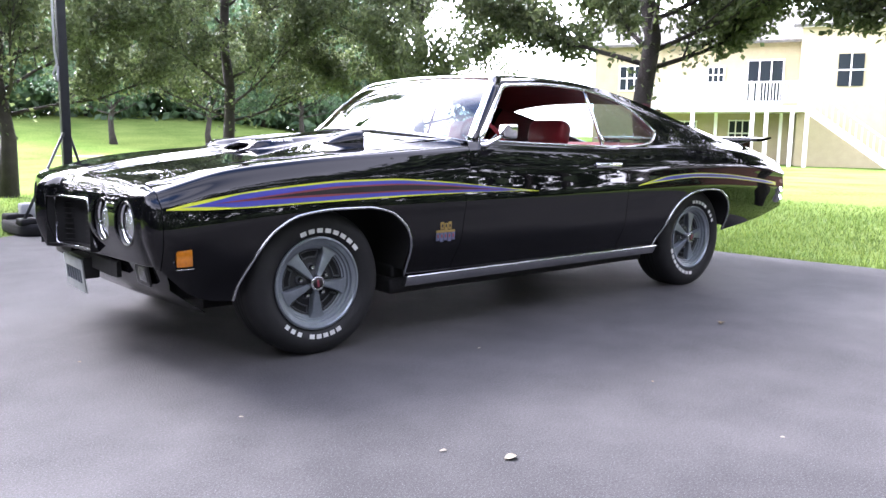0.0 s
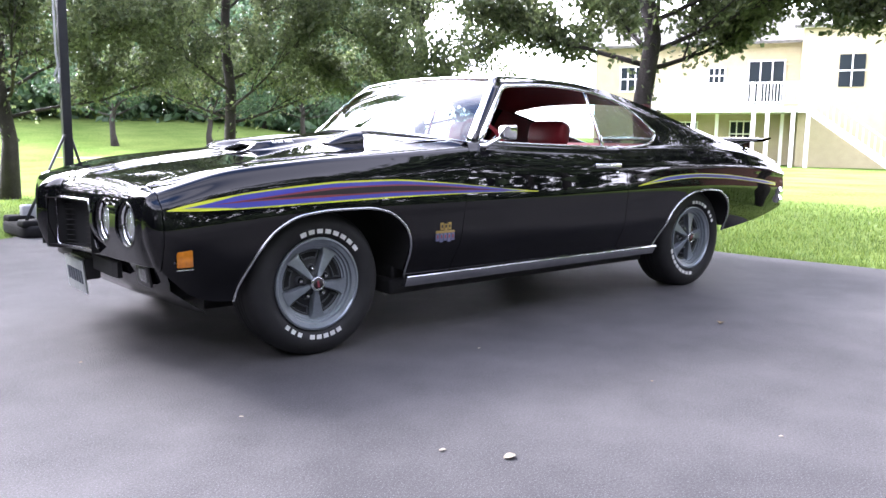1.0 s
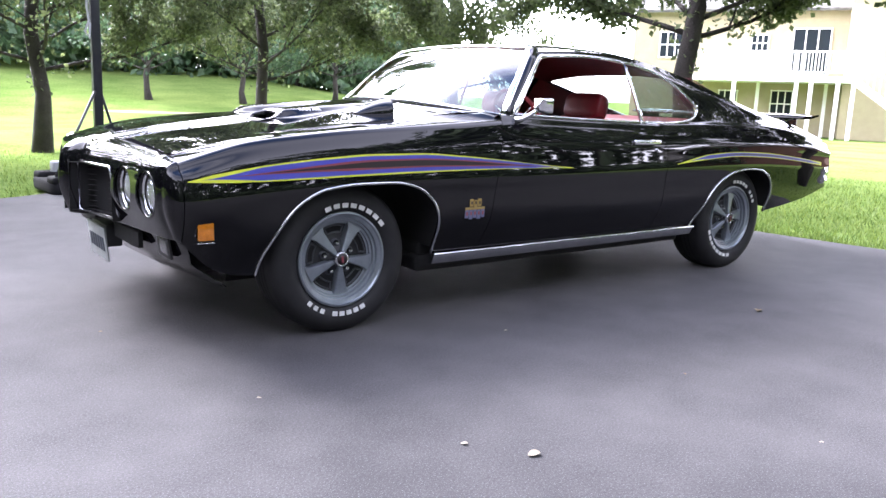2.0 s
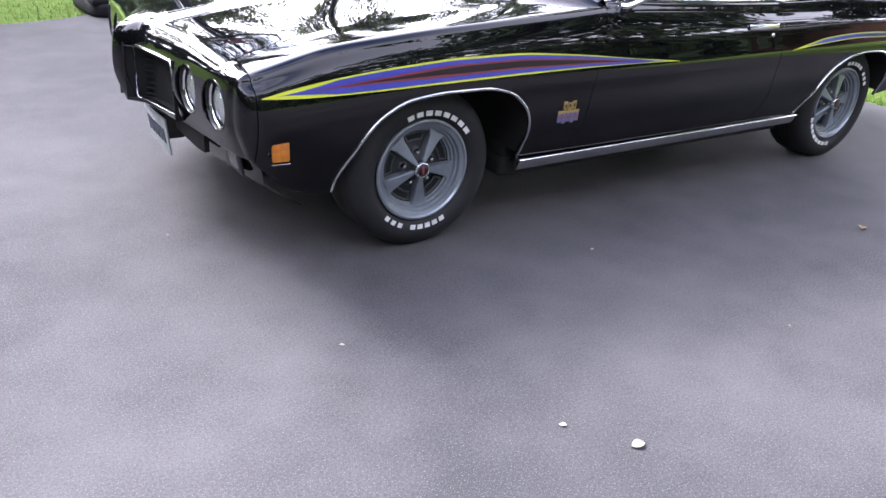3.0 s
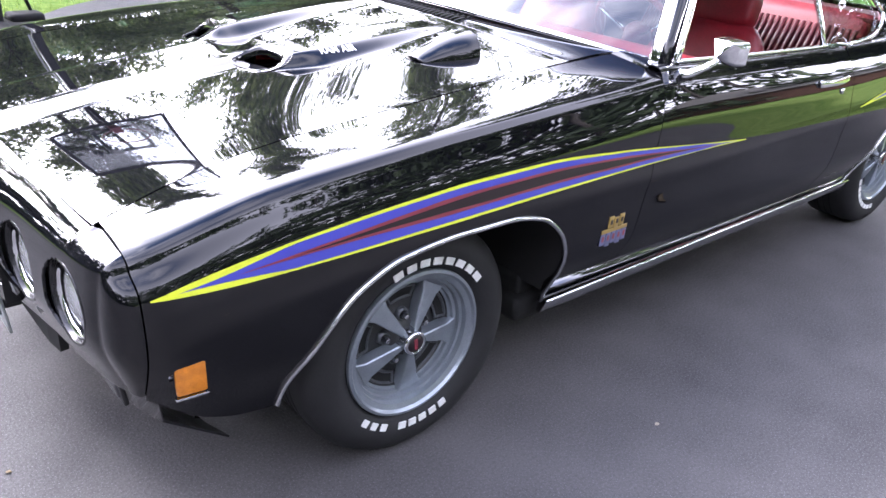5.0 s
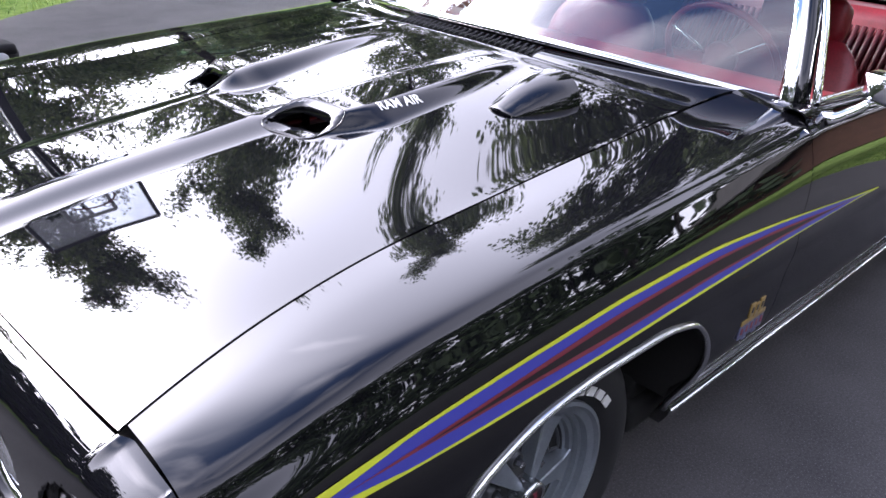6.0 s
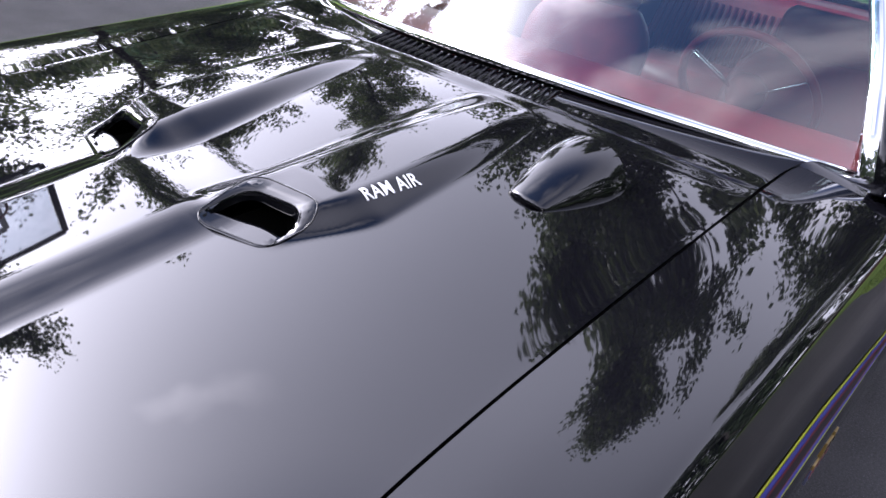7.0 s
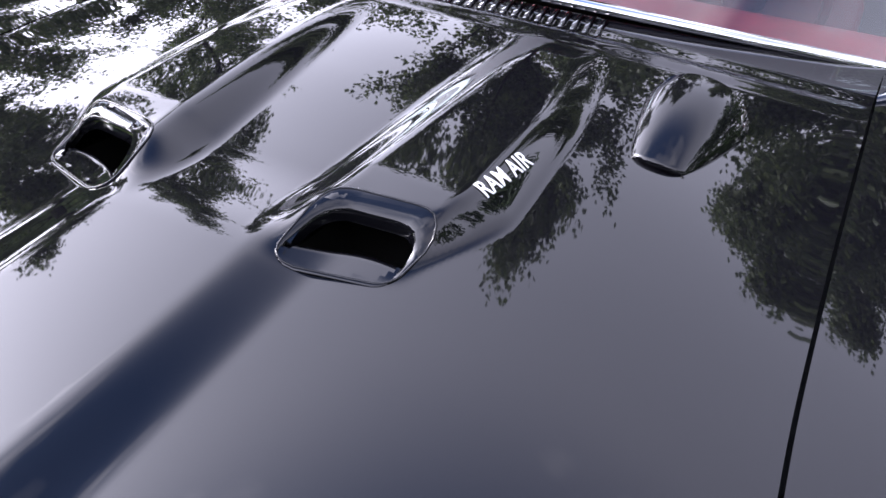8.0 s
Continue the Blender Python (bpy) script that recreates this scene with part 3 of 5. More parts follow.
for y in (-0.62, 0.62):
    box_part("wing_foot", (0.17, 0.05, 0.12), pose(3.82, y, 0.905), PAINT, wing, "", 0.015)

# ---------------------------------------------------------------- hood
hood_c = curve((-0.74, 0.796), (-0.5, 0.838), (-0.2, 0.876), (-0.09, 0.891), (0.1, 0.920), (0.3, 0.953), (0.45, 0.973), (0.6, 0.987), (0.8, 0.998))


def hood_rear(v):
    return 0.681 + 0.194 * v * v


def hood_z(x, y):
    """Height of the hood: crown, centre swell, and the two ridges behind the scoops."""
    w, e = gap_w(x) - 0.003, gap_z(x)
    v = min(1.0, abs(y) / w)
    z = e + (hood_c(x) - e) * (1 - v ** 2.2) ** 1.25
    a = abs(y)
    z += 0.019 * smooth(0.182, 0.092, a) * smooth(0.06, -0.13, x)
    # ridges: flat tops with plain slopes, drawn out to a point behind
    start = -0.115 + 0.27 * min(0.15, max(0.0, a - 0.12))
    run = smooth(start, start + 0.105, x) * min(1.0, max(0.0, (0.60 - x) / 0.54)) ** 0.9
    foot_out = 0.274 + 0.060 * smooth(-0.06, 0.10, x) - 0.024 * smooth(0.28, 0.56, x)
    foot_in = 0.072 + 0.09 * max(0.0, x)
    z += 0.034 * run * smooth(foot_out, foot_out - 0.030 - 0.034 * smooth(-0.04, 0.10, x), a) * smooth(foot_in, foot_in + 0.075, a)
    # a crease across the back, where the hood turns up towards the windscreen
    xc = 0.592 + 0.092 * v * v
    z += (0.005 * smooth(xc - 0.050, xc - 0.008, x) - 0.007 * smooth(xc - 0.005, xc + 0.006, x) + 0.003 * smooth(xc + 0.01, xc + 0.06, x)) * (1 - v ** 6)
    return z


SCOOP = [(-0.116, 0.122, 0.034), (-0.078, 0.258, 0.022), (0.024, 0.278, 0.044), (0.004, 0.132, 0.040)]


def scoop_hole(x, y):
    """Inside the rounded outline of a scoop, a little short of its bead."""
    p = Vector((x, abs(y)))
    for i in range(4):
        a, b = Vector(SCOOP[i - 1][:2]), Vector(SCOOP[i][:2])
        d = (b - a).normalized()
        if (p - a).x * d.y - (p - a).y * d.x < 0.0075 or (p - b).length < 0.55 * SCOOP[i][2] + 0.006:
            return False
    return True


rows = []
ys = [-1 + k / 120 for k in range(241)]
for i in range(181):
    t = i / 180
    r = []
    for v in ys:
        xf = -0.704 - 0.030 * (1 - v * v)
        x = xf + (hood_rear(v) - xf) * t
        y = v * (gap_w(x) - 0.0052)
        r.append((x, y, hood_z(x, y)))
    rows.append(r)
bm = bmesh.new()
vs = add_grid(bm, rows)
kill = [f for f in bm.faces if scoop_hole(*f.calc_center_median()[:2])]
bmesh.ops.delete(bm, geom=kill, context='FACES')
hood = part("hood", bm, PAINT, car, "glossy black hood with twin scoops, reflecting trees and cloud")
md = hood.modifiers.new("thickness", 'SOLIDIFY')
md.thickness, md.offset = 0.004, -1


def scoop(side):
    """A forward-facing hood scoop: bead, sloping floor, dark throat and hooded top."""
    def P(x, a, dz=0.0):
        return (x, side * a, hood_z(x, side * a) + dz)
    # rounded outline on the hood
    ring = []
    corners = SCOOP
    n = len(corners)
    for i in range(n):
        p0, p1, p2 = Vector(corners[i - 1][:2]), Vector(corners[i][:2]), Vector(corners[(i + 1) % n][:2])
        r = corners[i][2]
        a, b = p1 + (p0 - p1).normalized() * r, p1 + (p2 - p1).normalized() * r
        for k in range(6):
            t = k / 5
            q = a * (1 - t) ** 2 + p1 * 2 * t * (1 - t) + b * t * t
            ring.append(P(q.x, q.y, 0.001))
    bm = bmesh.new()
    sweep(bm, ring, disc_profile(0.0015, 6), closed=True)
    sc = part("scoop_frame", bm, PAINT, hood, "black scoop surround")
    # surround: a flat band behind and beside the mouth, rolled down into it
    loops = [[], [], [], []]
    for x, y, z in ring:
        a = abs(y)
        for lp, k, dz in zip(loops, (0.0, 1.0, 1.1, 1.12), (0.0012, 0.0016, -0.004, -0.016)):
            rear = smooth(-0.10, 0.0, x)
            xx = x - k * (0.003 + 0.023 * rear)
            aa = a + (0.200 - a) * k * (0.05 + 0.11 * rear)
            lp.append((xx, side * aa, hood_z(xx, side * aa) + dz))
    bm = bmesh.new()
    add_grid(bm, loops, True)
    part("scoop_band", bm, PAINT, sc)
    # glossy floor running level into the mouth, then rolling down into the throat
    rows = []
    for i in range(13):
        t = i / 12
        r = []
        for k in range(13):
            q = k / 12
            a = 0.120 + 0.142 * q + 0.008 * t
            x0 = -0.115 + 0.039 * q
            deep = 0.046 + 0.026 * math.sin(math.pi * q)
            z0 = hood_z(x0, side * a) - 0.0035
            r.append((x0 + deep * 0.86 * t, side * a, z0 + 0.16 * deep * t - 0.055 * max(0.0, (t - 0.72) / 0.28) ** 2))
        rows.append(r)
    grid_part("scoop_floor", rows, PAINT, sc, "", 0.003, (0, 0, 1))
    bm = bmesh.new()
    box(bm, (0.15, 0.21, 0.004), pose(0.015, side * 0.200, 0.79))
    box(bm, (0.004, 0.21, 0.12), pose(0.088, side * 0.200, 0.84))
    for a in (0.104, 0.292):
        box(bm, (0.15, 0.004, 0.070), pose(0.015, side * a, 0.825))
    part("scoop_throat", bm, DARK, sc, "dark scoop throat", shade=False)


for side in (-1, 1):
    scoop(side)


def text_mesh(body, size, shear=0.0, bold=0.0):
    c = bpy.data.curves.new("lettering", 'FONT')
    c.body, c.size, c.extrude, c.shear, c.offset = body, size, 0.0004, shear, bold
    c.align_x, c.align_y = 'CENTER', 'CENTER'
    c.space_character = 1.08
    c.resolution_u = 3
    ob = bpy.data.objects.new("lettering", c)
    scene.collection.objects.link(ob)
    me = bpy.data.meshes.new_from_object(ob.evaluated_get(bpy.context.evaluated_depsgraph_get()))
    bpy.data.objects.remove(ob)
    return me


def hood_letters(side):
    """RAM AIR on the outer slope of each ridge."""
    me = text_mesh("RAM AIR", 0.042, 0.0, 0.0006)
    bm = bmesh.new()
    bm.from_mesh(me)
    bmesh.ops.subdivide_edges(bm, edges=[e for e in bm.edges if e.calc_length() > 0.012], cuts=2)
    for v in bm.verts:
        u, t, k = v.co.x, v.co.y, v.co.z
        x = 0.140 + u * 0.64 if side < 0 else 0.140 - u * 0.64
        a = 0.292 - t * 0.70 + 0.08 * u if side < 0 else 0.292 + t * 0.70 - 0.08 * u
        v.co = (x, side * a, hood_z(x, side * a) + 0.0016 + k)
    part("ram_air_lettering", bm, WHITE, hood, "small white letters RAM AIR", shade=False)


for side in (-1, 1):
    hood_letters(side)

# gauge pod in front of the windscreen: a low wedge that widens towards the driver
def pod_ring(t, grow=1.0):
    x = 0.303 + 0.168 * t
    yc, w, h = -0.442 - 0.014 * t, 0.074 * math.sqrt(min(1.0, 0.25 + 0.9 * t)) * grow, (0.056 * math.sin(min(1, 0.05 + 0.95 * t) * math.pi / 2) ** 0.8) * grow
    ring = []
    for k in range(25):
        c, s_ = math.cos(math.pi * k / 24), math.sin(math.pi * k / 24)
        y = yc + w * math.copysign(abs(c) ** 0.9, c)
        ring.append((x + 0.016 * s_ ** 2 * t - 0.012 * s_ * (1 - t), y, hood_z(x, y) - 0.004 + h * s_ ** 0.95))
    return ring


rows = [[(0.300, -0.442 + 0.040 * math.cos(math.pi * k / 24), hood_z(0.300, -0.442) - 0.004) for k in range(25)]] + [pod_ring(i / 18) for i in range(19)]
pod = grid_part("tachometer_pod", rows, PAINT, car, "black hood tachometer pod", 0.004, (0, 0, 1))
lip = pod_ring(0.96, 0.94)
rows = [[tuple(Vector(p) * r + Vector((0.452, -0.455, hood_z(0.46, -0.455) + 0.012)) * (1 - r)) for p in lip] for r in (0.0, 0.5, 1.0)]
grid_part("tachometer_face", rows, BLACK, pod, "dark gauge face", 0.003, (1, 0, 0))

# louvres at the back of the hood, below the windscreen
for k in range(24):
    y = -0.245 + 0.49 * k / 23
    v = y / 0.69
    xa, xb = 0.590 + 0.092 * v * v, ws_base(y / 0.80).x - 0.014
    bm = bmesh.new()
    sweep(bm, [(xa + t * (xb - xa), y + 0.012 * t, hood_z(xa + t * (xb - xa), y) + 0.0065 * min(1, 6 * t, 6 * (1 - t)) - 0.002) for t in (0, 0.08, 0.2, 0.5, 0.8, 0.92, 1.0)], [(-0.0065, -0.010), (0.0065, -0.010), (0.0055, 0.0), (0.002, 0.004), (-0.004, 0.001)])
    part("cowl_louvre", bm, PAINT, hood, "", sharp=40)
# dark underlay added to keep the hood gaps black, and the firewall under the windscreen
for side in (-1, 1):
    rows = [[(x, side * (gap_w(x) + dy), gap_z(x) - dz) for dy, dz in ((-0.05, 0.05), (-0.03, 0.028), (0.03, 0.028), (0.05, 0.05))] for x in stations(-0.70, 0.86, 26)]
    grid_part("gap_underlay", rows, DARK, car, "", 0.003)
rows = [[tuple(ws_base(v) + Vector((dx, 0, dz))) for v in [-1 + k / 16 for k in range(33)]] for dx, dz in ((0.004, -0.010), (0.008, -0.06), (0.02, -0.25))]
grid_part("firewall", rows, DARK, car, "black firewall below the windscreen", 0.004)
# fender tops carried back to the windscreen posts
for side in (-1, 1):
    A = [(lean(0.7835, z) + 0.002, w, z) for w, z in front_section(0.7835) if w < 0.902 and z > 0.85]
    n = len(A) - 1
    rows = []
    for j in range(9):
        t = j / 8
        r = []
        for k, a in enumerate(A):
            q = k / n
            b = ws_base(0.90 + 0.10 * min(1, q / 0.6)) + Vector((-0.004, 0, 0.011))
            b = Vector((b.x, b.y, b.z)) if q < 0.6 else b.lerp(Vector((0.958, 0.886, 0.935)), (q - 0.6) / 0.4)
            p = Vector(a) * (1 - t) + b * t
            r.append((p.x, side * p.y, p.z + 0.004 * math.sin(math.pi * t) - 0.005 * smooth(0.84, 0.90, p.y)))
        rows.append(r)
    grid_part("fender_top", rows, PAINT, car, "", 0.004, (0, 0, 1))

# ---------------------------------------------------------------- nose
nose_x = curve((0.0, -0.935), (0.04, -0.917), (0.10, -0.866), (0.25, -0.838), (0.4, -0.817), (0.51, -0.802), (0.73, -0.779), (0.82, -0.764), (0.90, -0.730))
HEADLAMPS = (0.507, 0.730)
LAMP_Z, LAMP_R = 0.620, 0.086


def nose_face(a, z):
    """Depth of the front face at a height, for a distance from the centre."""
    t = (z - 0.46) / 0.27
    return nose_x(a) + 0.030 * (t - 0.55) ** 2 * 2.2 + 0.018 * smooth(0.5, 0.0, t)


def opening(a, z):
    if 0.060 < a < 0.395 and 0.480 < z < 0.690:
        return True
    return any(math.hypot(a - c, (z - LAMP_Z) * 0.96) < LAMP_R for c in HEADLAMPS)


bm = bmesh.new()
na, nz_, EDGE_Y, SEAM_X = 320, 54, 0.855, -0.6955


def corner(side, t, z):
    """The rounded corner between the front face and the fender, t from 0 to 1."""
    xf, w = nose_face(EDGE_Y, z), side_w(-0.692, z)
    a = t * math.pi / 2
    return (SEAM_X + (xf - SEAM_X) * math.cos(a), side * (EDGE_Y + (w - EDGE_Y) * math.sin(a)), z)


def across(face, turn):
    mid = [face(-EDGE_Y + 2 * EDGE_Y * k / na) for k in range(na + 1)]
    return [turn(-1, k / 12) for k in range(12, 0, -1)] + mid + [turn(1, k / 12) for k in range(1, 13)]


def top_of(a):
    """Where the rolled top ends: at the hood's seam, and beside it on the fender's crown."""
    if a < gap_w(-0.70):
        return -0.708 - 0.030 * (1 - min(1, (a / 0.74) ** 2)), hood_z(-0.715, a)
    q = min(1.0, (a - gap_w(-0.70)) / (crown_w(-0.70) - gap_w(-0.70)))
    return -0.708 + 0.012 * smooth(gap_w(-0.70), 0.765, a), gap_z(-0.70) + (crown_z(-0.70) + 0.002 - gap_z(-0.70)) * q


rows = []
for i in range(nz_ + 1):
    z = 0.46 + 0.27 * i / nz_
    rows.append(across(lambda y: (nose_face(abs(y), z), y, z), lambda sd, t: corner(sd, t, z)))
# rolled top back to the hood seam and round to the fender
for i in range(1, 13):
    t_ = i / 12
    c = 0.35 * t_ + 0.65 * (1 - math.cos(t_ * math.pi / 2))
    h = 0.45 * t_ + 0.55 * math.sin(t_ * math.pi / 2)

    def rolled(y):
        x0, (x1, z1) = nose_face(abs(y), 0.73), top_of(abs(y))
        return (x0 + (x1 - x0) * c, y, 0.73 + (z1 - 0.73) * h)

    def turned(sd, t):
        b = Vector(corner(sd, t, 0.73))
        x1, z1 = top_of(EDGE_Y)
        k = min(c, 0.97)
        return (b.x + (x1 - b.x) * k, b.y + (sd * EDGE_Y - b.y) * k, 0.73 + (z1 - 0.73) * h)
    rows.append(across(rolled, turned))
# lower lip turning back under
for i in range(1, 5):
    t_ = i / 4
    dz = 0.012 * math.sin(t_ * math.pi / 2)

    def under(sd, t):
        b = corner(sd, t, 0.46)
        return (b[0] + 0.13 * t_ * math.cos(t * math.pi / 2), b[1] - sd * 0.05 * t_ * math.sin(t * math.pi / 2), 0.46 - dz)
    rows.insert(0, across(lambda y: (nose_face(abs(y), 0.46) + 0.13 * t_, y, 0.46 - dz), under))
add_grid(bm, rows)
bmesh.ops.delete(bm, geom=[f for f in bm.faces if opening(abs(f.calc_center_median().y), f.calc_center_median().z) and f.calc_center_median().x < -0.70 and f.calc_center_median().z < 0.72], context='FACES')
nose = part("front_bumper_nose", bm, PAINT, car, "body-coloured soft nose with twin grille openings")
md = nose.modifiers.new("thickness", 'SOLIDIFY')
md.thickness, md.offset = 0.006, -1
for side in (-1, 1):
    # chrome-edged grille
    za, zb, ya, yb = 0.480, 0.690, 0.060, 0.395
    ring = []
    for (cy, cz, a0) in ((yb - 0.02, zb - 0.02, 0), (ya + 0.02, zb - 0.02, 90), (ya + 0.02, za + 0.02, 180), (yb - 0.02, za + 0.02, 270)):
        for k in range(5):
            a = radians(a0 + 90 * k / 4)
            y, z = cy + 0.024 * math.cos(a), cz + 0.024 * math.sin(a)
            ring.append((max(nose_face(y, z), -0.862) - 0.002, side * y, z))
    bm = bmesh.new()
    sweep(bm, ring, disc_profile(0.006, 6), closed=True)
    frame_ = part("grille_surround", bm, STEEL, nose, "thin bright grille surround")
    rows = [[(nose_face(y, 0.6) + d, side * y, z) for z in (za - 0.01, zb + 0.01)] for y, d in ((ya - 0.005, 0.0), (ya, 0.09), (yb, 0.09), (yb + 0.005, 0.0))]
    grid_part("grille_box", rows, DARK, nose, "black grille recess", 0.003)
    for z in (za, zb):
        rows = [[(nose_face(y, 0.6) + d, side * y, z) for d in (0, 0.09)] for y in stations(ya - 0.004, yb + 0.004, 8)]
        grid_part("grille_box", rows, DARK, nose, "", 0.003)
    for k in range(9):
        z = za + 0.012 + (zb - za - 0.024) * k / 8
        bm = bmesh.new()
        sweep(bm, [(nose_face(y, 0.6) + 0.075, side * y, z) for y in stations(ya, yb, 6)], flat_profile(0.012, 0.005))
        part("grille_bar", bm, DARK, frame_, "", shade=False)
    # headlamps
    for c in HEADLAMPS:
        lamp = new("headlamp")
        lamp.parent = car
        lamp["label"] = "round sealed-beam headlamp in a dark bezel"
        x = nose_face(c, LAMP_Z)
        m = pose(x + 0.016, side * c, LAMP_Z, 0, 0, 90 - side * 3)
        bm = bmesh.new()
        lathe(bm, [(0.091, -0.006), (0.090, 0.006), (0.087, 0.008), (0.084, 0.004), (0.080, -0.014), (0.077, -0.05)], 40, m)
        part("bezel", bm, BEZEL, lamp, "black bezel")
        bm = bmesh.new()
        lathe(bm, [(0.081, -0.016), (0.080, -0.004), (0.076, -0.002), (0.0725, -0.010)], 40, m)
        part("chrome_ring", bm, CHROME, lamp, "chrome retaining ring")
        bm = bmesh.new()
        lathe(bm, [(0.0, 0.000), (0.025, -0.002), (0.05, -0.008), (0.068, -0.016), (0.0735, -0.022)], 40, m)
        part("lens", bm, LENS, lamp, "fluted glass lens")
    # side marker
    bm = bmesh.new()
    w = side_w(-0.615, 0.504)
    ang = math.degrees(math.atan2(side_w(-0.58, 0.49) - side_w(-0.65, 0.49), 0.07))
    box(bm, (0.062, 0.016, 0.088), pose(-0.615, side * (w + 0.002), 0.504, side * 4, 0, side * ang), 0.006)
    mk = part("side_marker", bm, AMBER, car, "amber side marker lens", sharp=50)
    box_part("marker_trim", (0.066, 0.012, 0.006), pose(-0.615, side * (w + 0.004), 0.452, 0, 0, side * ang), CHROME, mk, "bright lower edge", 0.002)
    # valance with turn signal
    rows = []
    for k in range(13):
        a = 0.86 * k / 12
        x = max(nose_x(a) + 0.075, -0.735)
        rows.append([(x, side * a, 0.452), (x + 0.012, side * a, 0.42), (x + 0.02, side * a, 0.36), (x + 0.07 + 0.05 * (a / 0.86), side * a, 0.285 - 0.0 * a), (x + 0.16, side * a, 0.255)])
    grid_part("valance", rows, PAINT, car, "black lower valance", 0.004, (-1, 0, 0))
    bm = bmesh.new()
    box(bm, (0.02, 0.09, 0.062), pose(nose_x(0.73) + 0.076, side * 0.72, 0.415, 0, -8, 0), 0.008)
    ts = part("turn_signal", bm, SIGNAL, car, "clear turn signal lens", sharp=50)
    box_part("signal_recess", (0.012, 0.15, 0.10), pose(nose_x(0.70) + 0.082, side * 0.70, 0.415, 0, -8, 0), BLACK, ts, "", 0.006)
    bm = bmesh.new()
    sweep(bm, [(max(nose_x(a) + 0.07, -0.742), side * a, 0.405) for a in stations(0.17, 0.50, 6)], flat_profile(0.02, 0.07))
    part("valance_slot", bm, DARK, car, "dark air slot", shade=False)

# licence plate hanging below the nose
plate = box_part("licence_plate", (0.008, 0.305, 0.155), pose(-0.782, 0.0, 0.325, 0, -6, 0), PLATE, car, "pale licence plate with unreadable marks", 0.003)
for k in range(6):
    box_part("plate_mark", (0.004, 0.028, 0.062), pose(-0.7875, -0.105 + 0.042 * k, 0.322, 0, -6, 0), SLATE, plate, "", 0.002)
box_part("plate_bracket", (0.07, 0.26, 0.10), pose(-0.742, 0.0, 0.36), BLACK, plate, "black plate bracket", 0.01)

# ---------------------------------------------------------------- stripes on the sides
st_top = curve((-0.678, 0.686), (-0.6, 0.705), (-0.5, 0.723), (-0.33, 0.746), (-0.1, 0.767), (0.1, 0.778), (0.33, 0.779), (0.6, 0.762), (0.77, 0.746), (1.0, 0.721), (1.285, 0.694))
st_bot = curve((-0.678, 0.683), (-0.5, 0.678), (-0.33, 0.680), (0.0, 0.688), (0.35, 0.695), (0.75, 0.699), (1.0, 0.698), (1.285, 0.692))
q_top = curve((2.12, 0.695), (2.25, 0.720), (2.42, 0.745), (2.70, 0.756), (3.0, 0.746), (3.4, 0.713), (3.86, 0.663))
q_bot = curve((2.12, 0.692), (2.3, 0.708), (2.70, 0.728), (3.0, 0.718), (3.4, 0.688), (3.86, 0.640))


def stripe(name, top, bot, a, b, lo, hi, lift, material, side, parent, label="", n=70, point=0.12):
    """A band between two shares of the stripe's height, pointed at both ends."""
    rows = []
    for i in range(n + 1):
        t = i / n
        x = a + (b - a) * t
        k = min(1.0, t / point, (1 - t) / point) if lo > 0 else 1.0
        mid = 0.5 * (lo + hi)
        r = []
        for j in range(5):
            f = mid + (hi - lo) * k * (j / 4 - 0.5)
            z = bot(x) + (top(x) - bot(x)) * f
            r.append((x, side * (side_w(x, z) + lift), z))
        rows.append(r)
    return grid_part(name, rows, material, parent, label, 0.0, (0, side, 0))


for side in (-1, 1):
    s = stripe("fender_stripe", st_top, st_bot, -0.678, 1.285, 0.0, 1.0, 0.0012, YELLOW, side, car, "yellow-edged violet, red and black side stripe")
    stripe("violet_band", st_top, st_bot, -0.63, 1.25, 0.085, 0.915, 0.0020, BLUE, side, s, "violet band")
    stripe("red_band", st_top, st_bot, -0.52, 1.17, 0.28, 0.73, 0.0028, CRIMSON, side, s, "dark red band", point=0.3)
    stripe("black_band", st_top, st_bot, -0.40, 1.07, 0.36, 0.65, 0.0036, DECAL_BLACK, side, s, "black band", point=0.35)
    s = stripe("quarter_stripe", q_top, q_bot, 2.12, 3.86, 0.0, 1.0, 0.0012, YELLOW, side, car, "yellow-edged violet stripe over the rear wheel")
    stripe("violet_band", q_top, q_bot, 2.20, 3.86, 0.15, 0.85, 0.0020, BLUE, side, s, "violet band")
    stripe("black_band", q_top, q_bot, 2.36, 3.80, 0.38, 0.62, 0.0028, DECAL_BLACK, side, s, "black band", point=0.3)
    # badge decal behind the front wheel: two rows of blocks
    badge = box_part("badge_decal", (0.115, 0.003, 0.012), pose(0.658, side * (side_w(0.658, 0.519) + 0.001), 0.519), GOLD, car, "small gold, red and blue decal", 0.001)
    for row, (z, mt, n, x0, hh) in enumerate(((0.546, GOLD, 3, 0.626, 0.040), (0.496, BADGE_BLUE, 5, 0.598, 0.048))):
        for k in range(n):
            x = 0.658 + (x0 + 0.0275 * k + 0.006 - 0.658) * 0.86
            ob = box_part("badge_block", (0.0205, 0.003, hh * 0.9), pose(x, side * (side_w(x, z) + 0.0012), z - 0.006 * (k % 2), side * -2, 0, 0), mt, badge, "", 0.001)
            bm = bmesh.new()
            box(bm, (0.009, 0.003, hh * 0.35), pose(x, side * (side_w(x, z) + 0.0024), z), 0.001)
            part("badge_inset", bm, CRIMSON if row else DECAL_BLACK, badge, "", shade=False)

# ---------------------------------------------------------------- wheels
TYRE_R, RIM_R = 0.328, 0.206


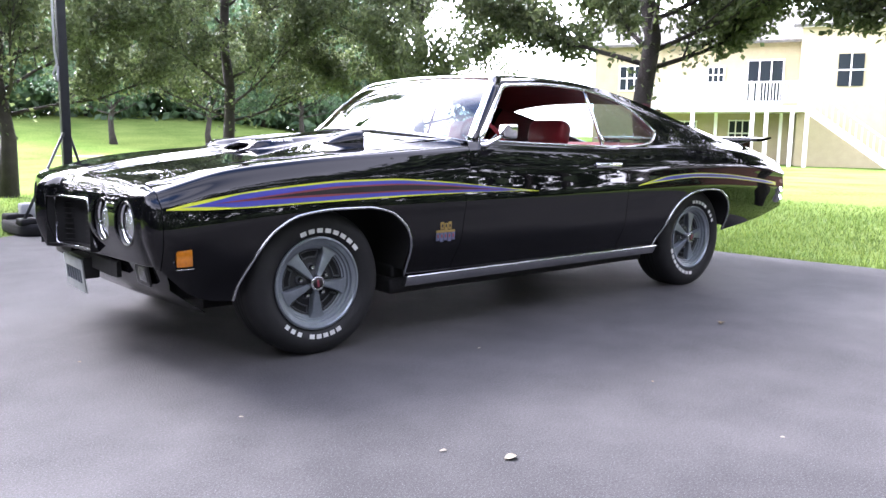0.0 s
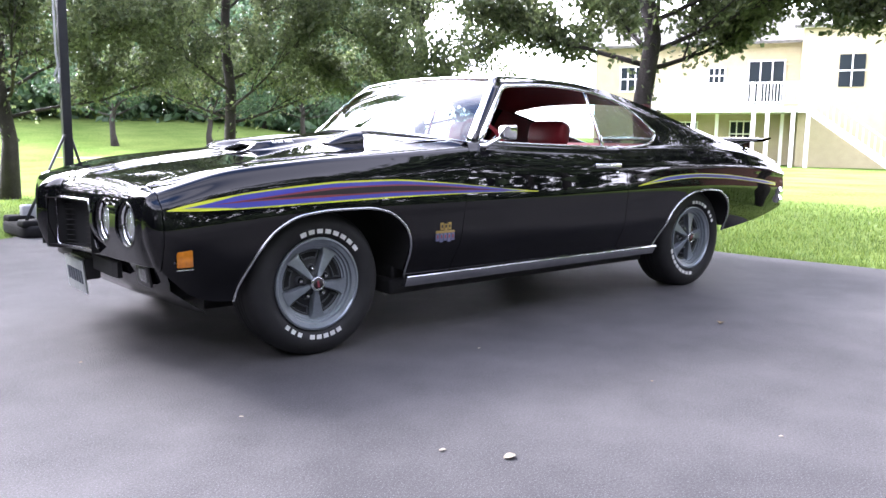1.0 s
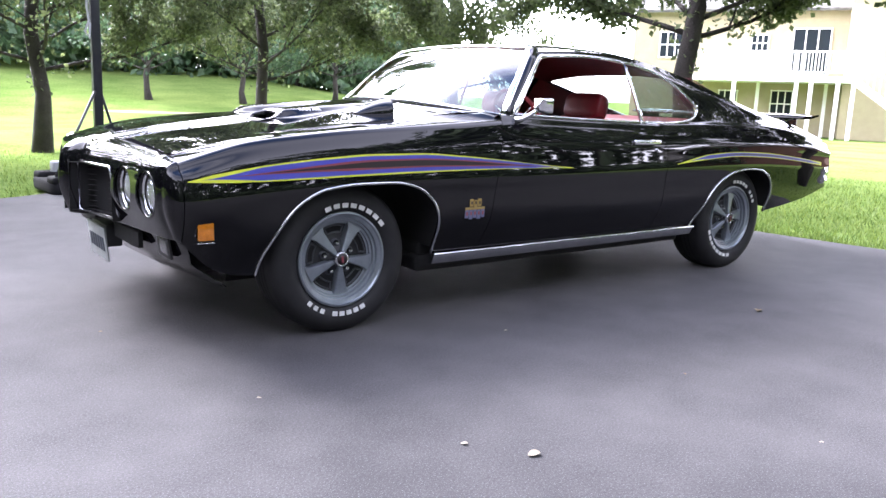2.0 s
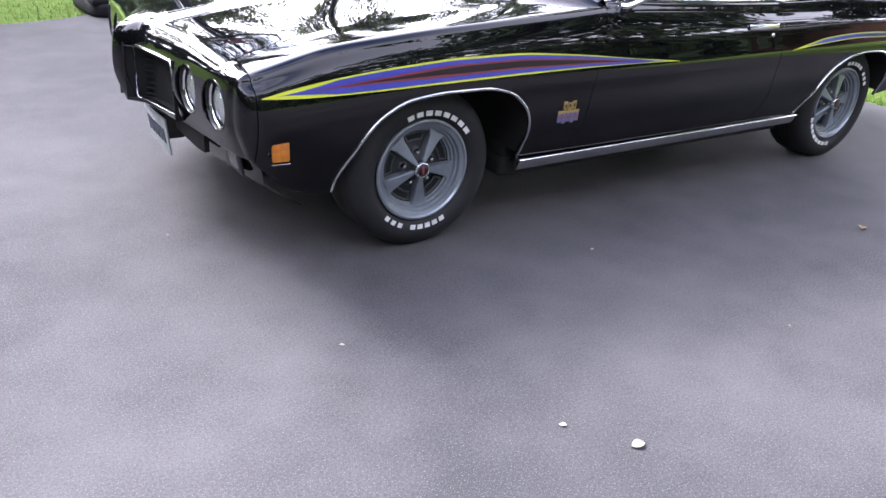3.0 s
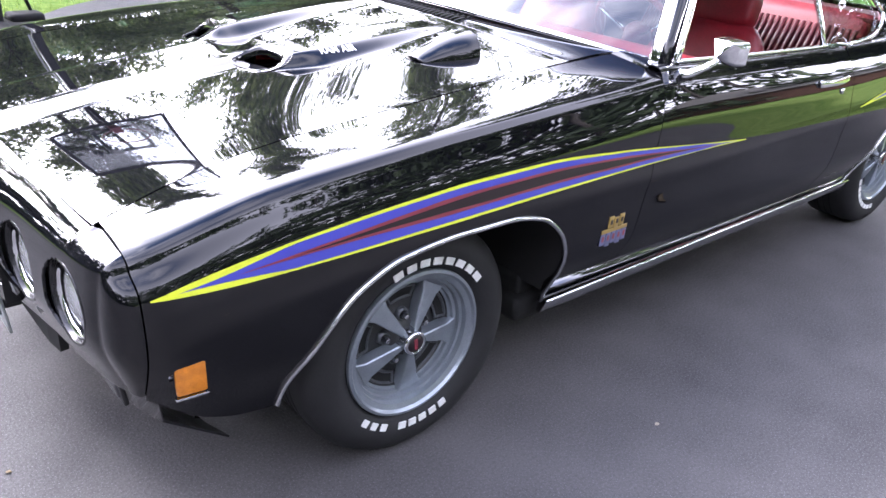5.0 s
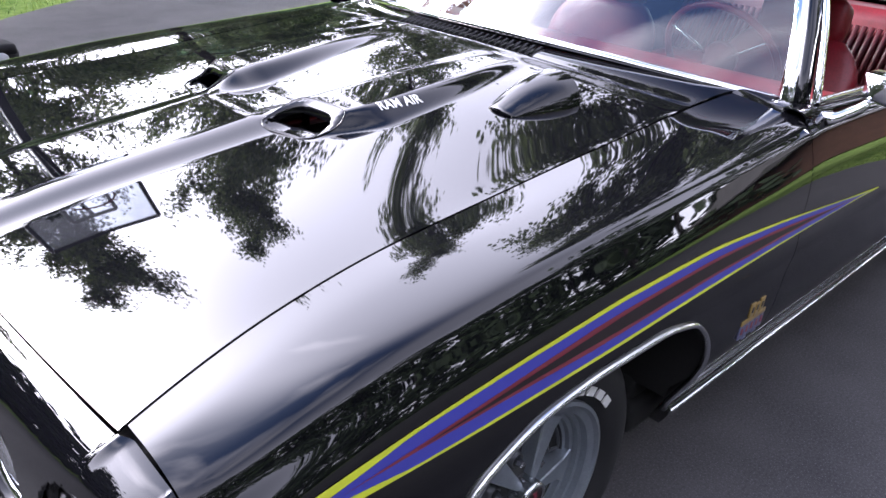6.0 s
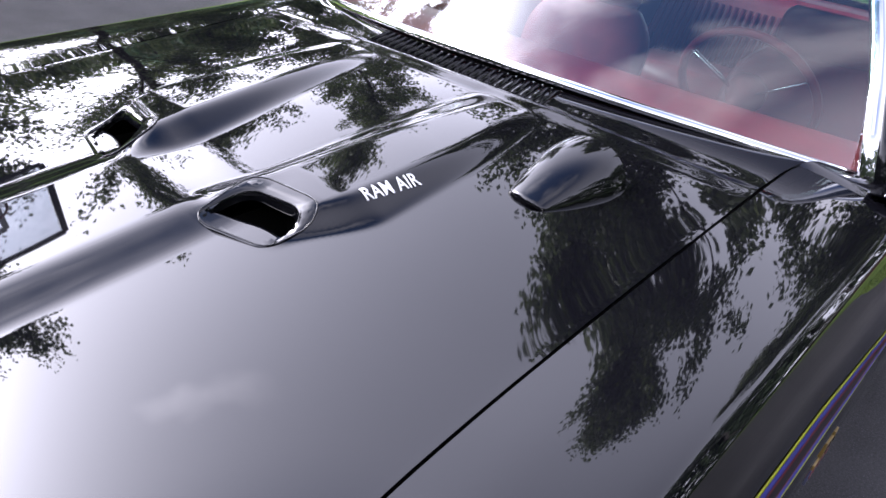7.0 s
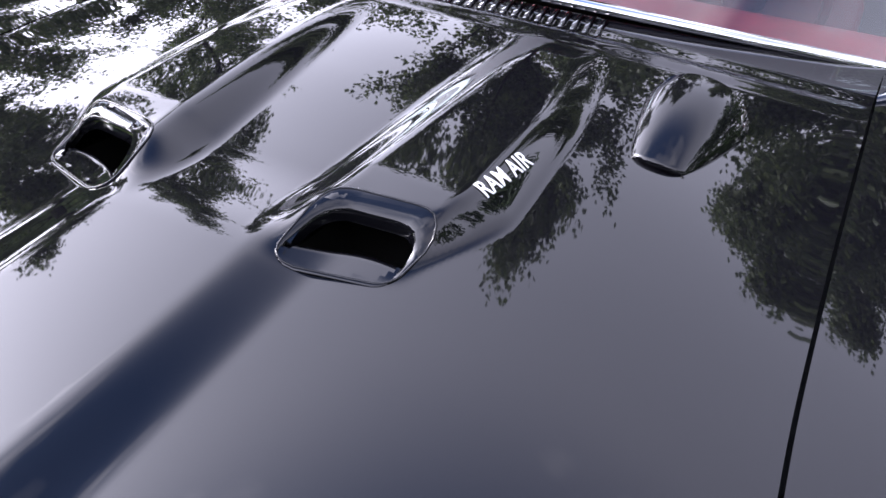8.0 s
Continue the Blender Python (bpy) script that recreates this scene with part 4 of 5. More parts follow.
def make_wheel():
    """A five-spoke styled wheel; its outer face looks along local -y, its centre at the origin."""
    w = new("wheel")
    bm = bmesh.new()
    half = 0.115
    prof = [(RIM_R - 0.004, -half + 0.018), (RIM_R + 0.012, -half + 0.002), (RIM_R + 0.030, -half - 0.009), (0.255, -half - 0.014), (0.278, -half - 0.012), (0.300, -half - 0.003), (0.315, -half + 0.010), (0.324, -half + 0.026), (TYRE_R, -half + 0.050)]
    prof += [(r, -y) for r, y in reversed(prof)]
    lathe(bm, prof, 72)
    tyre = part("tyre", bm, RUBBER, w, "black tyre with raised white lettering")
    for k, y in enumerate((-0.03, 0.0, 0.03)):
        bm = bmesh.new()
        lathe(bm, [(TYRE_R - 0.004, y - 0.003), (TYRE_R + 0.0006, y - 0.003), (TYRE_R + 0.0006, y + 0.003), (TYRE_R - 0.004, y + 0.003)], 72)
        part("tread_groove", bm, DARK, tyre)

    def word(n, mid, span, wide):
        for i in range(n):
            a0 = mid + span * (0.5 - (i + 0.5) / n)
            for (du, dv, su, sv) in ((0, 0, 0.92, 1.0),):
                bm = bmesh.new()
                wdt = span / n * wide
                rows = []
                for j in range(3):
                    a = a0 + wdt * (du + su * (j / 2 - 0.5))
                    rr = []
                    for r in (0.237 + 0.0098 * (dv - sv), 0.237 + 0.0098 * (dv + sv)):
                        yy = -half - 0.0135
                        rr.append((r * math.cos(a), yy, r * math.sin(a)))
                    rows.append(rr)
                vs = add_grid(bm, rows)
                ret = bmesh.ops.extrude_face_region(bm, geom=list(bm.faces))
                bmesh.ops.translate(bm, vec=(0, 0.004, 0), verts=[v for v in ret["geom"] if isinstance(v, bmesh.types.BMVert)])
                part("letter_block", bm, LETTER, tyre, "", shade=False)
    word(8, radians(68), radians(80), 0.74)
    word(5, radians(-89), radians(42), 0.74)
    word(3, radians(-130), radians(26), 0.60)
    # rim: lip, steps and barrel
    bm = bmesh.new()
    lathe(bm, [(RIM_R - 0.006, -half + 0.020), (RIM_R + 0.003, -half + 0.008), (RIM_R + 0.002, -half - 0.002), (RIM_R - 0.006, -half - 0.004), (RIM_R - 0.012, -half + 0.004), (0.180, -half + 0.010),
               (0.178, -half + 0.024), (0.170, -half + 0.026), (0.168, -half + 0.038), (0.159, -half + 0.040), (0.157, -half + 0.050), (0.150, -half + 0.052)], 72)
    rim = part("rim", bm, WHEEL, w, "grey styled steel rim", sharp=25)
    bm = bmesh.new()
    lathe(bm, [(0.152, -half + 0.052), (0.146, -half + 0.062), (0.125, -half + 0.070), (0.060, -half + 0.060), (0.050, -half + 0.040), (0.0, -half + 0.038)], 60)
    part("wheel_centre", bm, WHEEL_DARK, rim, "dark grey wheel centre")
    def polar(r, a, y):
        return (r * math.cos(a), y, r * math.sin(a))

    for k in range(5):
        a = radians(270 + 72 * k)
        m = Matrix.Rotation(-a + math.pi / 2, 4, 'Y')
        # flat paddle spoke, narrow at the hub and wide at the rim
        bm = bmesh.new()
        rows = []
        for i in range(11):
            t = i / 10
            r = 0.034 + 0.124 * t
            hw = 0.0085 + 0.021 * t + 0.010 * smooth(0.8, 1.0, t)
            y = -half + 0.020 + 0.017 * t
            rows.append([m @ Vector(q) for q in ((-hw - 0.002, y + 0.035, r), (-hw - 0.0005, y + 0.003, r), (-hw + 0.002, y, r), (0, y - 0.0015, r), (hw - 0.002, y, r), (hw + 0.0005, y + 0.003, r), (hw + 0.002, y + 0.035, r))])
        add_grid(bm, rows)
        part("spoke", bm, WHEEL, rim, sharp=35)
        # dark slot with a raised grey border between spokes
        a2 = a + radians(36)
        n = 9
        loop = [polar(0.143, a2 + radians(19) * (2 * j / n - 1), -half + 0.058) for j in range(n + 1)]
        loop += [polar(0.112, a2 + radians(17) * (1 - 2 * j / n), -half + 0.061) for j in range(n + 1)]
        bm = bmesh.new()
        sweep(bm, loop, disc_profile(0.0042, 6), up=(0, 1, 0.01), closed=True)
        part("slot_border", bm, WHEEL_RING, rim)
        bm = bmesh.new()
        rows = [[polar(r, a2 + radians(19) * (2 * j / n - 1), -half + y) for j in range(n + 1)] for r, y in ((0.112, 0.0600), (0.127, 0.0605), (0.143, 0.0570))]
        add_grid(bm, rows)
        ret = bmesh.ops.extrude_face_region(bm, geom=list(bm.faces))
        bmesh.ops.translate(bm, vec=(0, 0.012, 0), verts=[v for v in ret["geom"] if isinstance(v, bmesh.types.BMVert)])
        part("slot", bm, DARK, rim, "black opening", shade=False)
        # nut in a cup
        b = a2
        bm = bmesh.new()
        lathe(bm, [(0.0, -0.018), (0.0075, -0.017), (0.0095, -0.010), (0.0095, 0.012)], 6, pose(0.066 * math.cos(b), -half + 0.050, 0.066 * math.sin(b)))
        part("wheel_nut", bm, STEEL, rim, "", shade=False)
        bm = bmesh.new()
        lathe(bm, [(0.0120, 0.004), (0.0135, -0.006), (0.0165, -0.006), (0.0195, 0.010)], 18, pose(0.066 * math.cos(b), -half + 0.052, 0.066 * math.sin(b)))
        part("nut_cup", bm, WHEEL_RING, rim)
    bm = bmesh.new()
    lathe(bm, [(0.0, -half + 0.002), (0.024, -half + 0.001), (0.026, -half - 0.002), (0.032, -half), (0.034, -half + 0.008), (0.034, -half + 0.05)], 40)
    cap = part("centre_cap", bm, STEEL, w, "bright centre cap")
    bm = bmesh.new()
    lathe(bm, [(0.0, -half - 0.0005), (0.024, -half - 0.0005), (0.0245, -half + 0.002)], 32)
    part("cap_disc", bm, DECAL_BLACK, cap, "black cap disc with a red mark")
    bm = bmesh.new()
    box(bm, (0.030, 0.002, 0.010), pose(0, -half - 0.001, 0, 0, 90, 0))
    part("cap_mark", bm, CRIMSON, cap, "", shade=False)
    bm = bmesh.new()
    lathe(bm, [(0.14, -0.02), (0.13, 0.06), (0.02, 0.07)], 32)
    part("brake_drum", bm, DARK, w)
    w.parent = car
    w["label"] = "five-spoke grey styled wheel with wide tyre"
    return w


wheel = make_wheel()
wheel.matrix_basis = pose(0, -0.762, 0.322, 0, -6, 0)
copy_thing(wheel, pose(AXLE_R, -0.755, 0.322, 0, 195, 0))
copy_thing(wheel, pose(0, 0.762, 0.322, 0, 0, 180))
copy_thing(wheel, pose(AXLE_R, 0.755, 0.322, 0, 40, 180))

# underbody, so that no light falls through
bm = bmesh.new()
box(bm, (4.2, 1.10, 0.16), pose(1.55, 0, 0.33), 0.03)
box(bm, (1.9, 1.60, 0.08), pose(1.40, 0, 0.31), 0.02)
box(bm, (0.85, 1.05, 0.42), pose(-0.22, 0, 0.55), 0.05)
box(bm, (0.9, 1.1, 0.35), pose(3.45, 0, 0.60), 0.05)
part("underbody", bm, DARK, car, "black underbody and engine bay")

# door mirror
mirror = new("door_mirror")
mirror.parent = car
mirror["label"] = "faceted chrome door mirror on an arm"
bm = bmesh.new()
sweep(bm, [(0.935, -0.892, 0.925), (0.962, -0.910, 0.930), (0.990, -0.945, 0.955), (1.010, -0.962, 0.976)], [(0.022, 0), (0.012, 0.012), (-0.012, 0.012), (-0.022, 0), (-0.012, -0.010), (0.012, -0.010)], scale=[1.3, 1.1, 0.8, 0.7])
part("mirror_arm", bm, CHROME, mirror)
bm = bmesh.new()
head = pose(1.045, -0.975, 1.000, 0, 0, -14) @ Matrix.Scale(0.76, 4)
# a faceted shell: broad rim behind, three planes meeting low at the front
rim_ = [(0.03, y, z) for y, z in ((-0.050, -0.052), (0.050, -0.052), (0.064, -0.040), (0.068, 0.030), (0.058, 0.046), (-0.058, 0.046), (-0.068, 0.030), (-0.064, -0.040))]
fore = [(-0.02, y * 0.92, z * 0.92) for _, y, z in rim_]
for k in (4, 5):
    fore[k] = (-0.045, fore[k][1], fore[k][2])
tip = (-0.075, 0.0, -0.026)
R_ = [bm.verts.new(head @ Vector(q)) for q in rim_]
F_ = [bm.verts.new(head @ Vector(q)) for q in fore]
T_ = bm.verts.new(head @ Vector(tip))
for k in range(8):
    j = (k + 1) % 8
    bm.faces.new((R_[k], R_[j], F_[j], F_[k]))
    bm.faces.new((F_[k], F_[j], T_))
bm.faces.new(R_[::-1])
bmesh.ops.recalc_face_normals(bm, faces=bm.faces)
bmesh.ops.bevel(bm, geom=[e for e in bm.edges], offset=0.0035, segments=2, affect='EDGES', profile=0.5)
part("mirror_shell", bm, CHROME, mirror, sharp=40)
bm = bmesh.new()
box(bm, (0.004, 0.108, 0.078), head @ pose(0.031, 0, 0), 0.0)
part("mirror_glass", bm, CHROME, mirror, "mirror glass", shade=False)

# ---------------------------------------------------------------- cabin
bm = bmesh.new()
box(bm, (2.1, 1.55, 0.06), pose(1.95, 0, 0.36), 0.01)
part("cabin_floor", bm, RED_DARK, car, "dark red carpet")
rows = []
for i in range(13):
    t = i / 12
    rows.append([(1.02 + 0.26 * t - 0.08 * (1 - v * v), v * 0.80, 0.912 + 0.012 * math.sin(math.pi * t) + 0.012 * (1 - v * v)) for v in [-1 + k / 12 for k in range(25)]])
for i in range(1, 8):
    t = i / 7
    rows.append([(1.28 - 0.08 * (1 - v * v) * 1.0 + 0.02 * math.sin(math.pi * t), v * 0.80, 0.905 + 0.02 * (1 - v * v) - 0.26 * t) for v in [-1 + k / 12 for k in range(25)]])
dash = grid_part("dashboard", rows, RED, car, "red padded dashboard", 0.01, (0, 0, 1))
rows = [[(0.735 + 0.245 * v * v + (0.29 - 0.255 * v * v) * t, v * 0.77, 0.978 - 0.060 * v * v - (0.060 - 0.035 * v * v) * t) for v in [-1 + k / 12 for k in range(25)]] for t in [k / 6 for k in range(7)]]
grid_part("dash_top", rows, RED, dash, "red dash top below the windscreen", 0.006, (0, 0, 1))
# steering wheel
sw = new("steering_wheel")
sw.parent = car
sw["label"] = "thin red-rimmed steering wheel"
m = pose(1.43, -0.37, 0.905, 0, 62, 0)
bm = bmesh.new()
sweep(bm, [m @ Vector((0.19 * math.cos(a), 0.19 * math.sin(a), 0)) for a in [2 * math.pi * k / 40 for k in range(40)]], disc_profile(0.012, 8), up=(0.3, 0, 1), closed=True)
part("wheel_ring", bm, RED, sw)
bm = bmesh.new()
for a in (0, 120, 240):
    sweep(bm, [m @ Vector((0.03 * math.cos(radians(a)), 0.03 * math.sin(radians(a)), -0.02)), m @ Vector((0.185 * math.cos(radians(a)), 0.185 * math.sin(radians(a)), 0))], flat_profile(0.022, 0.006))
part("wheel_spokes", bm, STEEL, sw)
bm = bmesh.new()
lathe(bm, [(0.0, 0.03), (0.05, 0.02), (0.055, -0.01), (0.03, -0.06), (0.03, -0.3)], 24, m @ pose(0, 0, 0, 90, 0, 0))
part("horn_pad", bm, RED_DARK, sw)


def soft_block(name, rows, parent, material=RED, label=""):
    bm = bmesh.new()
    vs = add_grid(bm, rows, True)
    bm.faces.new([v for v in vs[0]][::-1])
    bm.faces.new([v for v in vs[-1]])
    return part(name, bm, material, parent, label)


def oval(cx, cy, cz, a, b, ax, bx, n=20, p=0.45):
    """A squarish ring round a centre, spanned by two vectors."""
    A, B, C = Vector(ax) * a, Vector(bx) * b, Vector((cx, cy, cz))
    out = []
    for k in range(n):
        t = 2 * math.pi * k / n
        c, s = math.cos(t), math.sin(t)
        out.append(tuple(C + A * math.copysign(abs(c) ** p, c) + B * math.copysign(abs(s) ** p, s)))
    return out


def bucket(y):
    s = new("front_seat")
    s.parent = car
    s["label"] = "red vinyl bucket seat with a high rounded back"
    rows = [oval(1.34 + 0.48 * t, y, 0.53 - 0.03 * t, 0.25 * (0.9 + 0.1 * math.sin(math.pi * t)), 0.075 * (0.5 + 0.5 * math.sin(math.pi * (0.15 + 0.7 * t))), (0, 1, 0), (0, 0, 1)) for t in [k / 8 for k in range(9)]]
    soft_block("seat_cushion", rows, s)
    rows = []
    for k in range(13):
        t = k / 12
        f = (1 - max(0, (t - 0.7) / 0.3) ** 2 * 0.32)
        rows.append(oval(1.76 + 0.17 * t, y, 0.50 + 0.43 * t, 0.25 * f, 0.06 * (1 - 0.35 * t ** 3), (0, 1, 0), (0.9, 0, -0.35)))
    soft_block("seat_back", rows, s)
    rows = [oval(1.925 + 0.03 * t, y, 0.925 + 0.140 * t, 0.150 * (1 - 0.16 * abs(2 * t - 1) ** 5), 0.052 * (1 - 0.3 * abs(2 * t - 1) ** 4), (0, 1, 0), (0.9, 0, -0.3), 24, 0.35) for t in [k / 10 for k in range(11)]]
    soft_block("headrest", rows, s)
    for j in range(9):
        yy = y - 0.16 + 0.04 * j
        bm = bmesh.new()
        sweep(bm, [(1.706 + 0.16 * t, yy, 0.55 + 0.36 * t) for t in (0, 0.2, 0.4, 0.55)], [(0.017, 0), (0.010, 0.006), (-0.010, 0.006), (-0.017, 0)], up=(-0.9, 0, 0.4))
        part("seat_rib", bm, RED, s)


for y in (-0.40, 0.40):
    bucket(y)
rear = new("rear_seat")
rear.parent = car
rear["label"] = "red pleated rear bench seat"
rows = [oval(2.42 + 0.42 * t, 0, 0.55, 0.62, 0.09, (0, 1, 0), (0, 0, 1)) for t in [k / 4 for k in range(5)]]
soft_block("seat_cushion", rows, rear)
rows = [oval(2.80 + 0.18 * t, 0, 0.56 + 0.36 * t, 0.64 * (1 - 0.05 * t), 0.07 * (1 - 0.3 * t), (0, 1, 0), (0.9, 0, -0.35)) for t in [k / 6 for k in range(7)]]
soft_block("seat_back", rows, rear)
for j in range(36):
    y = -0.57 + 1.14 * j / 35
    bm = bmesh.new()
    sweep(bm, [(2.725 + 0.18 * t, y, 0.62 + 0.30 * t) for t in (0, 0.4, 0.8)], disc_profile(0.012, 6))
    part("seat_pleat", bm, RED_DARK, rear)
box_part("parcel_shelf", (0.34, 1.25, 0.02), pose(3.10, 0, 0.905), RED_DARK, car, "dark red parcel shelf", 0.004)
# inner door panels and headlining
for side in (-1, 1):
    rows = [[(x, side * 0.815, z) for z in (0.40, 0.60, 0.80, 0.895)] + [(x, side * 0.855, 0.897)] for x in stations(0.98, 2.5, 10)]
    grid_part("door_lining", rows, RED, car, "red door and side lining", 0.006, (0, -side, 0))
    box_part("arm_rest", (0.34, 0.06, 0.05), pose(1.75, side * 0.785, 0.67), RED, car, "", 0.015)
    rows = [[(x, side * (cut(rear_section(x), z, 0.5)[0][0] - 0.03), z) for z in [rail_z(x) - 0.02 - (rail_z(x) - 0.93) * k / 5 for k in range(6)]] for x in stations(2.52, 3.24, 10)]
    grid_part("sail_lining", rows, RED_DARK, car, "", 0.004, (0, -side, 0))
rows = [[(x, v * (rail_w(x) - 0.02), rail_z(x) - 0.02 + (max(roof_z(x), rail_z(x)) - rail_z(x)) * (1 - abs(v) ** 2.6)) for v in [-1 + k / 8 for k in range(17)]] for x in stations(1.28, 2.60, 14)]
grid_part("headlining", rows, RED_DARK, car, "dark red headlining", 0.004, (0, 0, -1))
bm = bmesh.new()
box(bm, (0.012, 0.20, 0.055), pose(1.29, 0, 1.235, 0, -8, 0), 0.01)
part("inner_mirror", bm, CHROME, car, "inside mirror")

# ---------------------------------------------------------------- ground
def asphalt_mat():
    m = mat("asphalt", (0.055, 0.055, 0.06), 0.82)
    m.node_tree.nodes["Principled BSDF"].inputs["Specular IOR Level"].default_value = 0.3
    nt = m.node_tree
    b = nt.nodes["Principled BSDF"]
    tc = nt.nodes.new("ShaderNodeTexCoord")
    n = {}
    for key, sc, det in (("big", 0.45, 5), ("mid", 4.0, 6), ("grain", 120.0, 2), ("speck", 230.0, 1)):
        n[key] = nt.nodes.new("ShaderNodeTexNoise")
        n[key].inputs["Scale"].default_value = sc
        n[key].inputs["Detail"].default_value = det
        nt.links.new(tc.outputs["Object"], n[key].inputs["Vector"])
    add = nt.nodes.new("ShaderNodeMath")
    add.operation = 'MULTIPLY_ADD'
    add.inputs[1].default_value = 0.35
    nt.links.new(n["mid"].outputs[0], add.inputs[0])
    nt.links.new(n["big"].outputs[0], add.inputs[2])
    add2 = nt.nodes.new("ShaderNodeMath")
    add2.operation = 'MULTIPLY_ADD'
    add2.inputs[1].default_value = 0.45
    nt.links.new(n["grain"].outputs[0], add2.inputs[0])
    nt.links.new(add.outputs[0], add2.inputs[2])
    rp = nt.nodes.new("ShaderNodeValToRGB")
    rp.color_ramp.elements[0].position, rp.color_ramp.elements[0].color = 0.565, (0.028, 0.027, 0.028, 1)
    rp.color_ramp.elements[1].position, rp.color_ramp.elements[1].color = 0.855, (0.076, 0.073, 0.0725, 1)
    half = nt.nodes.new("ShaderNodeMath")
    half.operation = 'MULTIPLY'
    half.inputs[1].default_value = 0.75
    nt.links.new(add2.outputs[0], half.inputs[0])
    nt.links.new(half.outputs[0], rp.inputs[0])
    # pale stone chips showing through the binder
    chip = nt.nodes.new("ShaderNodeValToRGB")
    chip.color_ramp.elements[0].position, chip.color_ramp.elements[0].color = 0.60, (0, 0, 0, 1)
    chip.color_ramp.elements[1].position, chip.color_ramp.elements[1].color = 0.72, (1, 1, 1, 1)
    nt.links.new(n["speck"].outputs[0], chip.inputs[0])
    mixc = nt.nodes.new("ShaderNodeMixRGB")
    mixc.inputs[2].default_value = (0.11, 0.11, 0.115, 1)
    nt.links.new(chip.outputs[0], mixc.inputs[0])
    nt.links.new(rp.outputs[0], mixc.inputs[1])
    nt.links.new(mixc.outputs[0], b.inputs["Base Color"])
    bp = nt.nodes.new("ShaderNodeBump")
    bp.inputs["Strength"].default_value = 0.45
    bp.inputs["Distance"].default_value = 0.005
    nt.links.new(n["grain"].outputs[0], bp.inputs["Height"])
    nt.links.new(bp.outputs[0], b.inputs["Normal"])
    return m


ASPHALT = asphalt_mat()
LAWN = mat("lawn", (0.12, 0.19, 0.045), 0.9, var=0.35, scale=0.5, fine=30, lo=(0.075, 0.13, 0.030), hi=(0.19, 0.25, 0.075), bump=0.6, depth=0.03)
LAWN.node_tree.nodes["Principled BSDF"].inputs["Specular IOR Level"].default_value = 0.0
STRAW = mat("dry_grass", (0.26, 0.22, 0.12), 0.9, var=0.3, scale=1.5, bump=0.5, depth=0.02)
BARK = mat("bark", (0.030, 0.025, 0.022), 0.9, var=0.5, scale=6, bump=0.8, depth=0.02)
LEAF = leaf_mat("pear_leaves", (0.045, 0.070, 0.026), (0.145, 0.175, 0.075), 0.48)
LEAF_FAR = leaf_mat("wood_leaves", (0.040, 0.085, 0.045), (0.11, 0.18, 0.085), 0.45)
# wood leaves again, darkened: the near woods' shade is put into the colour
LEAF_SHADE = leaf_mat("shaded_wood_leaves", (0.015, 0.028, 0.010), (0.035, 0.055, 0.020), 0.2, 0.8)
GRASS = leaf_mat("grass_blades", (0.065, 0.13, 0.018), (0.20, 0.27, 0.05), 0.3)


def land(x, y):
    """The lawn lies flat round the drive and rises gently to the woods behind."""
    d = math.hypot(x, y)
    back = smooth(14, 46, y * 0.9 + 0.25 * x - 4) if x < 30 else 0
    side = smooth(34, 14, x)
    return 2.75 * back * side - 0.30 * smooth(7, 34, d) + 0.05 * noise.noise(Vector((x * 0.15, y * 0.15, 0))) * smooth(8, 16, d)


# one sheet of lawn out to the horizon
rings = [0, 3, 6, 9, 12, 15, 18, 22, 26, 31, 37, 44, 52, 62, 75, 95, 130, 200, 400, 900, 2500]
bm = bmesh.new()
rows = []
for r in rings[1:]:
    rows.append([(1 + r * math.cos(a), r * math.sin(a), land(1 + r * math.cos(a), r * math.sin(a)) - 0.03) for a in [2 * math.pi * k / 120 for k in range(120)]])
vs = add_grid(bm, rows, True)
bm.faces.new(vs[0])
ground = tagged(part("ground", bm, LAWN), "bright green mown lawn rising gently to the woods", "lawn", kind="structure")

# worn pale patch on the far lawn
rows = []
for i in range(12):
    r = i / 11
    rows.append([(8.6 + (3.4 + 0.7 * noise.noise(Vector((math.cos(a) * 2, math.sin(a) * 2, 3)))) * r * math.cos(a), 26.4 + 1.3 * r * math.sin(a), 0) for a in [2 * math.pi * k / 40 for k in range(40)]])
rows = [[(x, y, land(x, y) - 0.012) for x, y, _ in r] for r in rows]
bm = bmesh.new()
add_grid(bm, rows[1:], True)
tagged(part("dry_patch", bm, STRAW), "pale dry patch of grass on the lawn", "grass", kind="structure")

# asphalt drive, its edge a few centimetres above the soil
EDGE = [(9.5, -14), (7.2, -6), (5.05, -2.6), (4.52, -0.6), (4.46, 0.2), (4.65, 1.2), (5.3, 2.6), (5.9, 4.0), (6.1, 5.6), (5.5, 7.2), (4.3, 7.8), (3.1, 7.2), (2.2, 6.6), (1.2, 5.85), (0.4, 4.95), (-0.2, 4.32), (-0.8, 4.05), (-2, 3.9), (-5, 3.9), (-12, 4.2), (-14, -2), (-14, -14)]


def rounded(poly, n=6):
    out = []
    k = len(poly)
    for i in range(k):
        p = [Vector(poly[(i + j - 1) % k]) for j in range(4)]
        for s in range(n):
            t = s / n
            out.append(0.5 * ((2 * p[1]) + (p[2] - p[0]) * t + (2 * p[0] - 5 * p[1] + 4 * p[2] - p[3]) * t * t + (3 * p[1] - p[0] - 3 * p[2] + p[3]) * t ** 3))
    return out


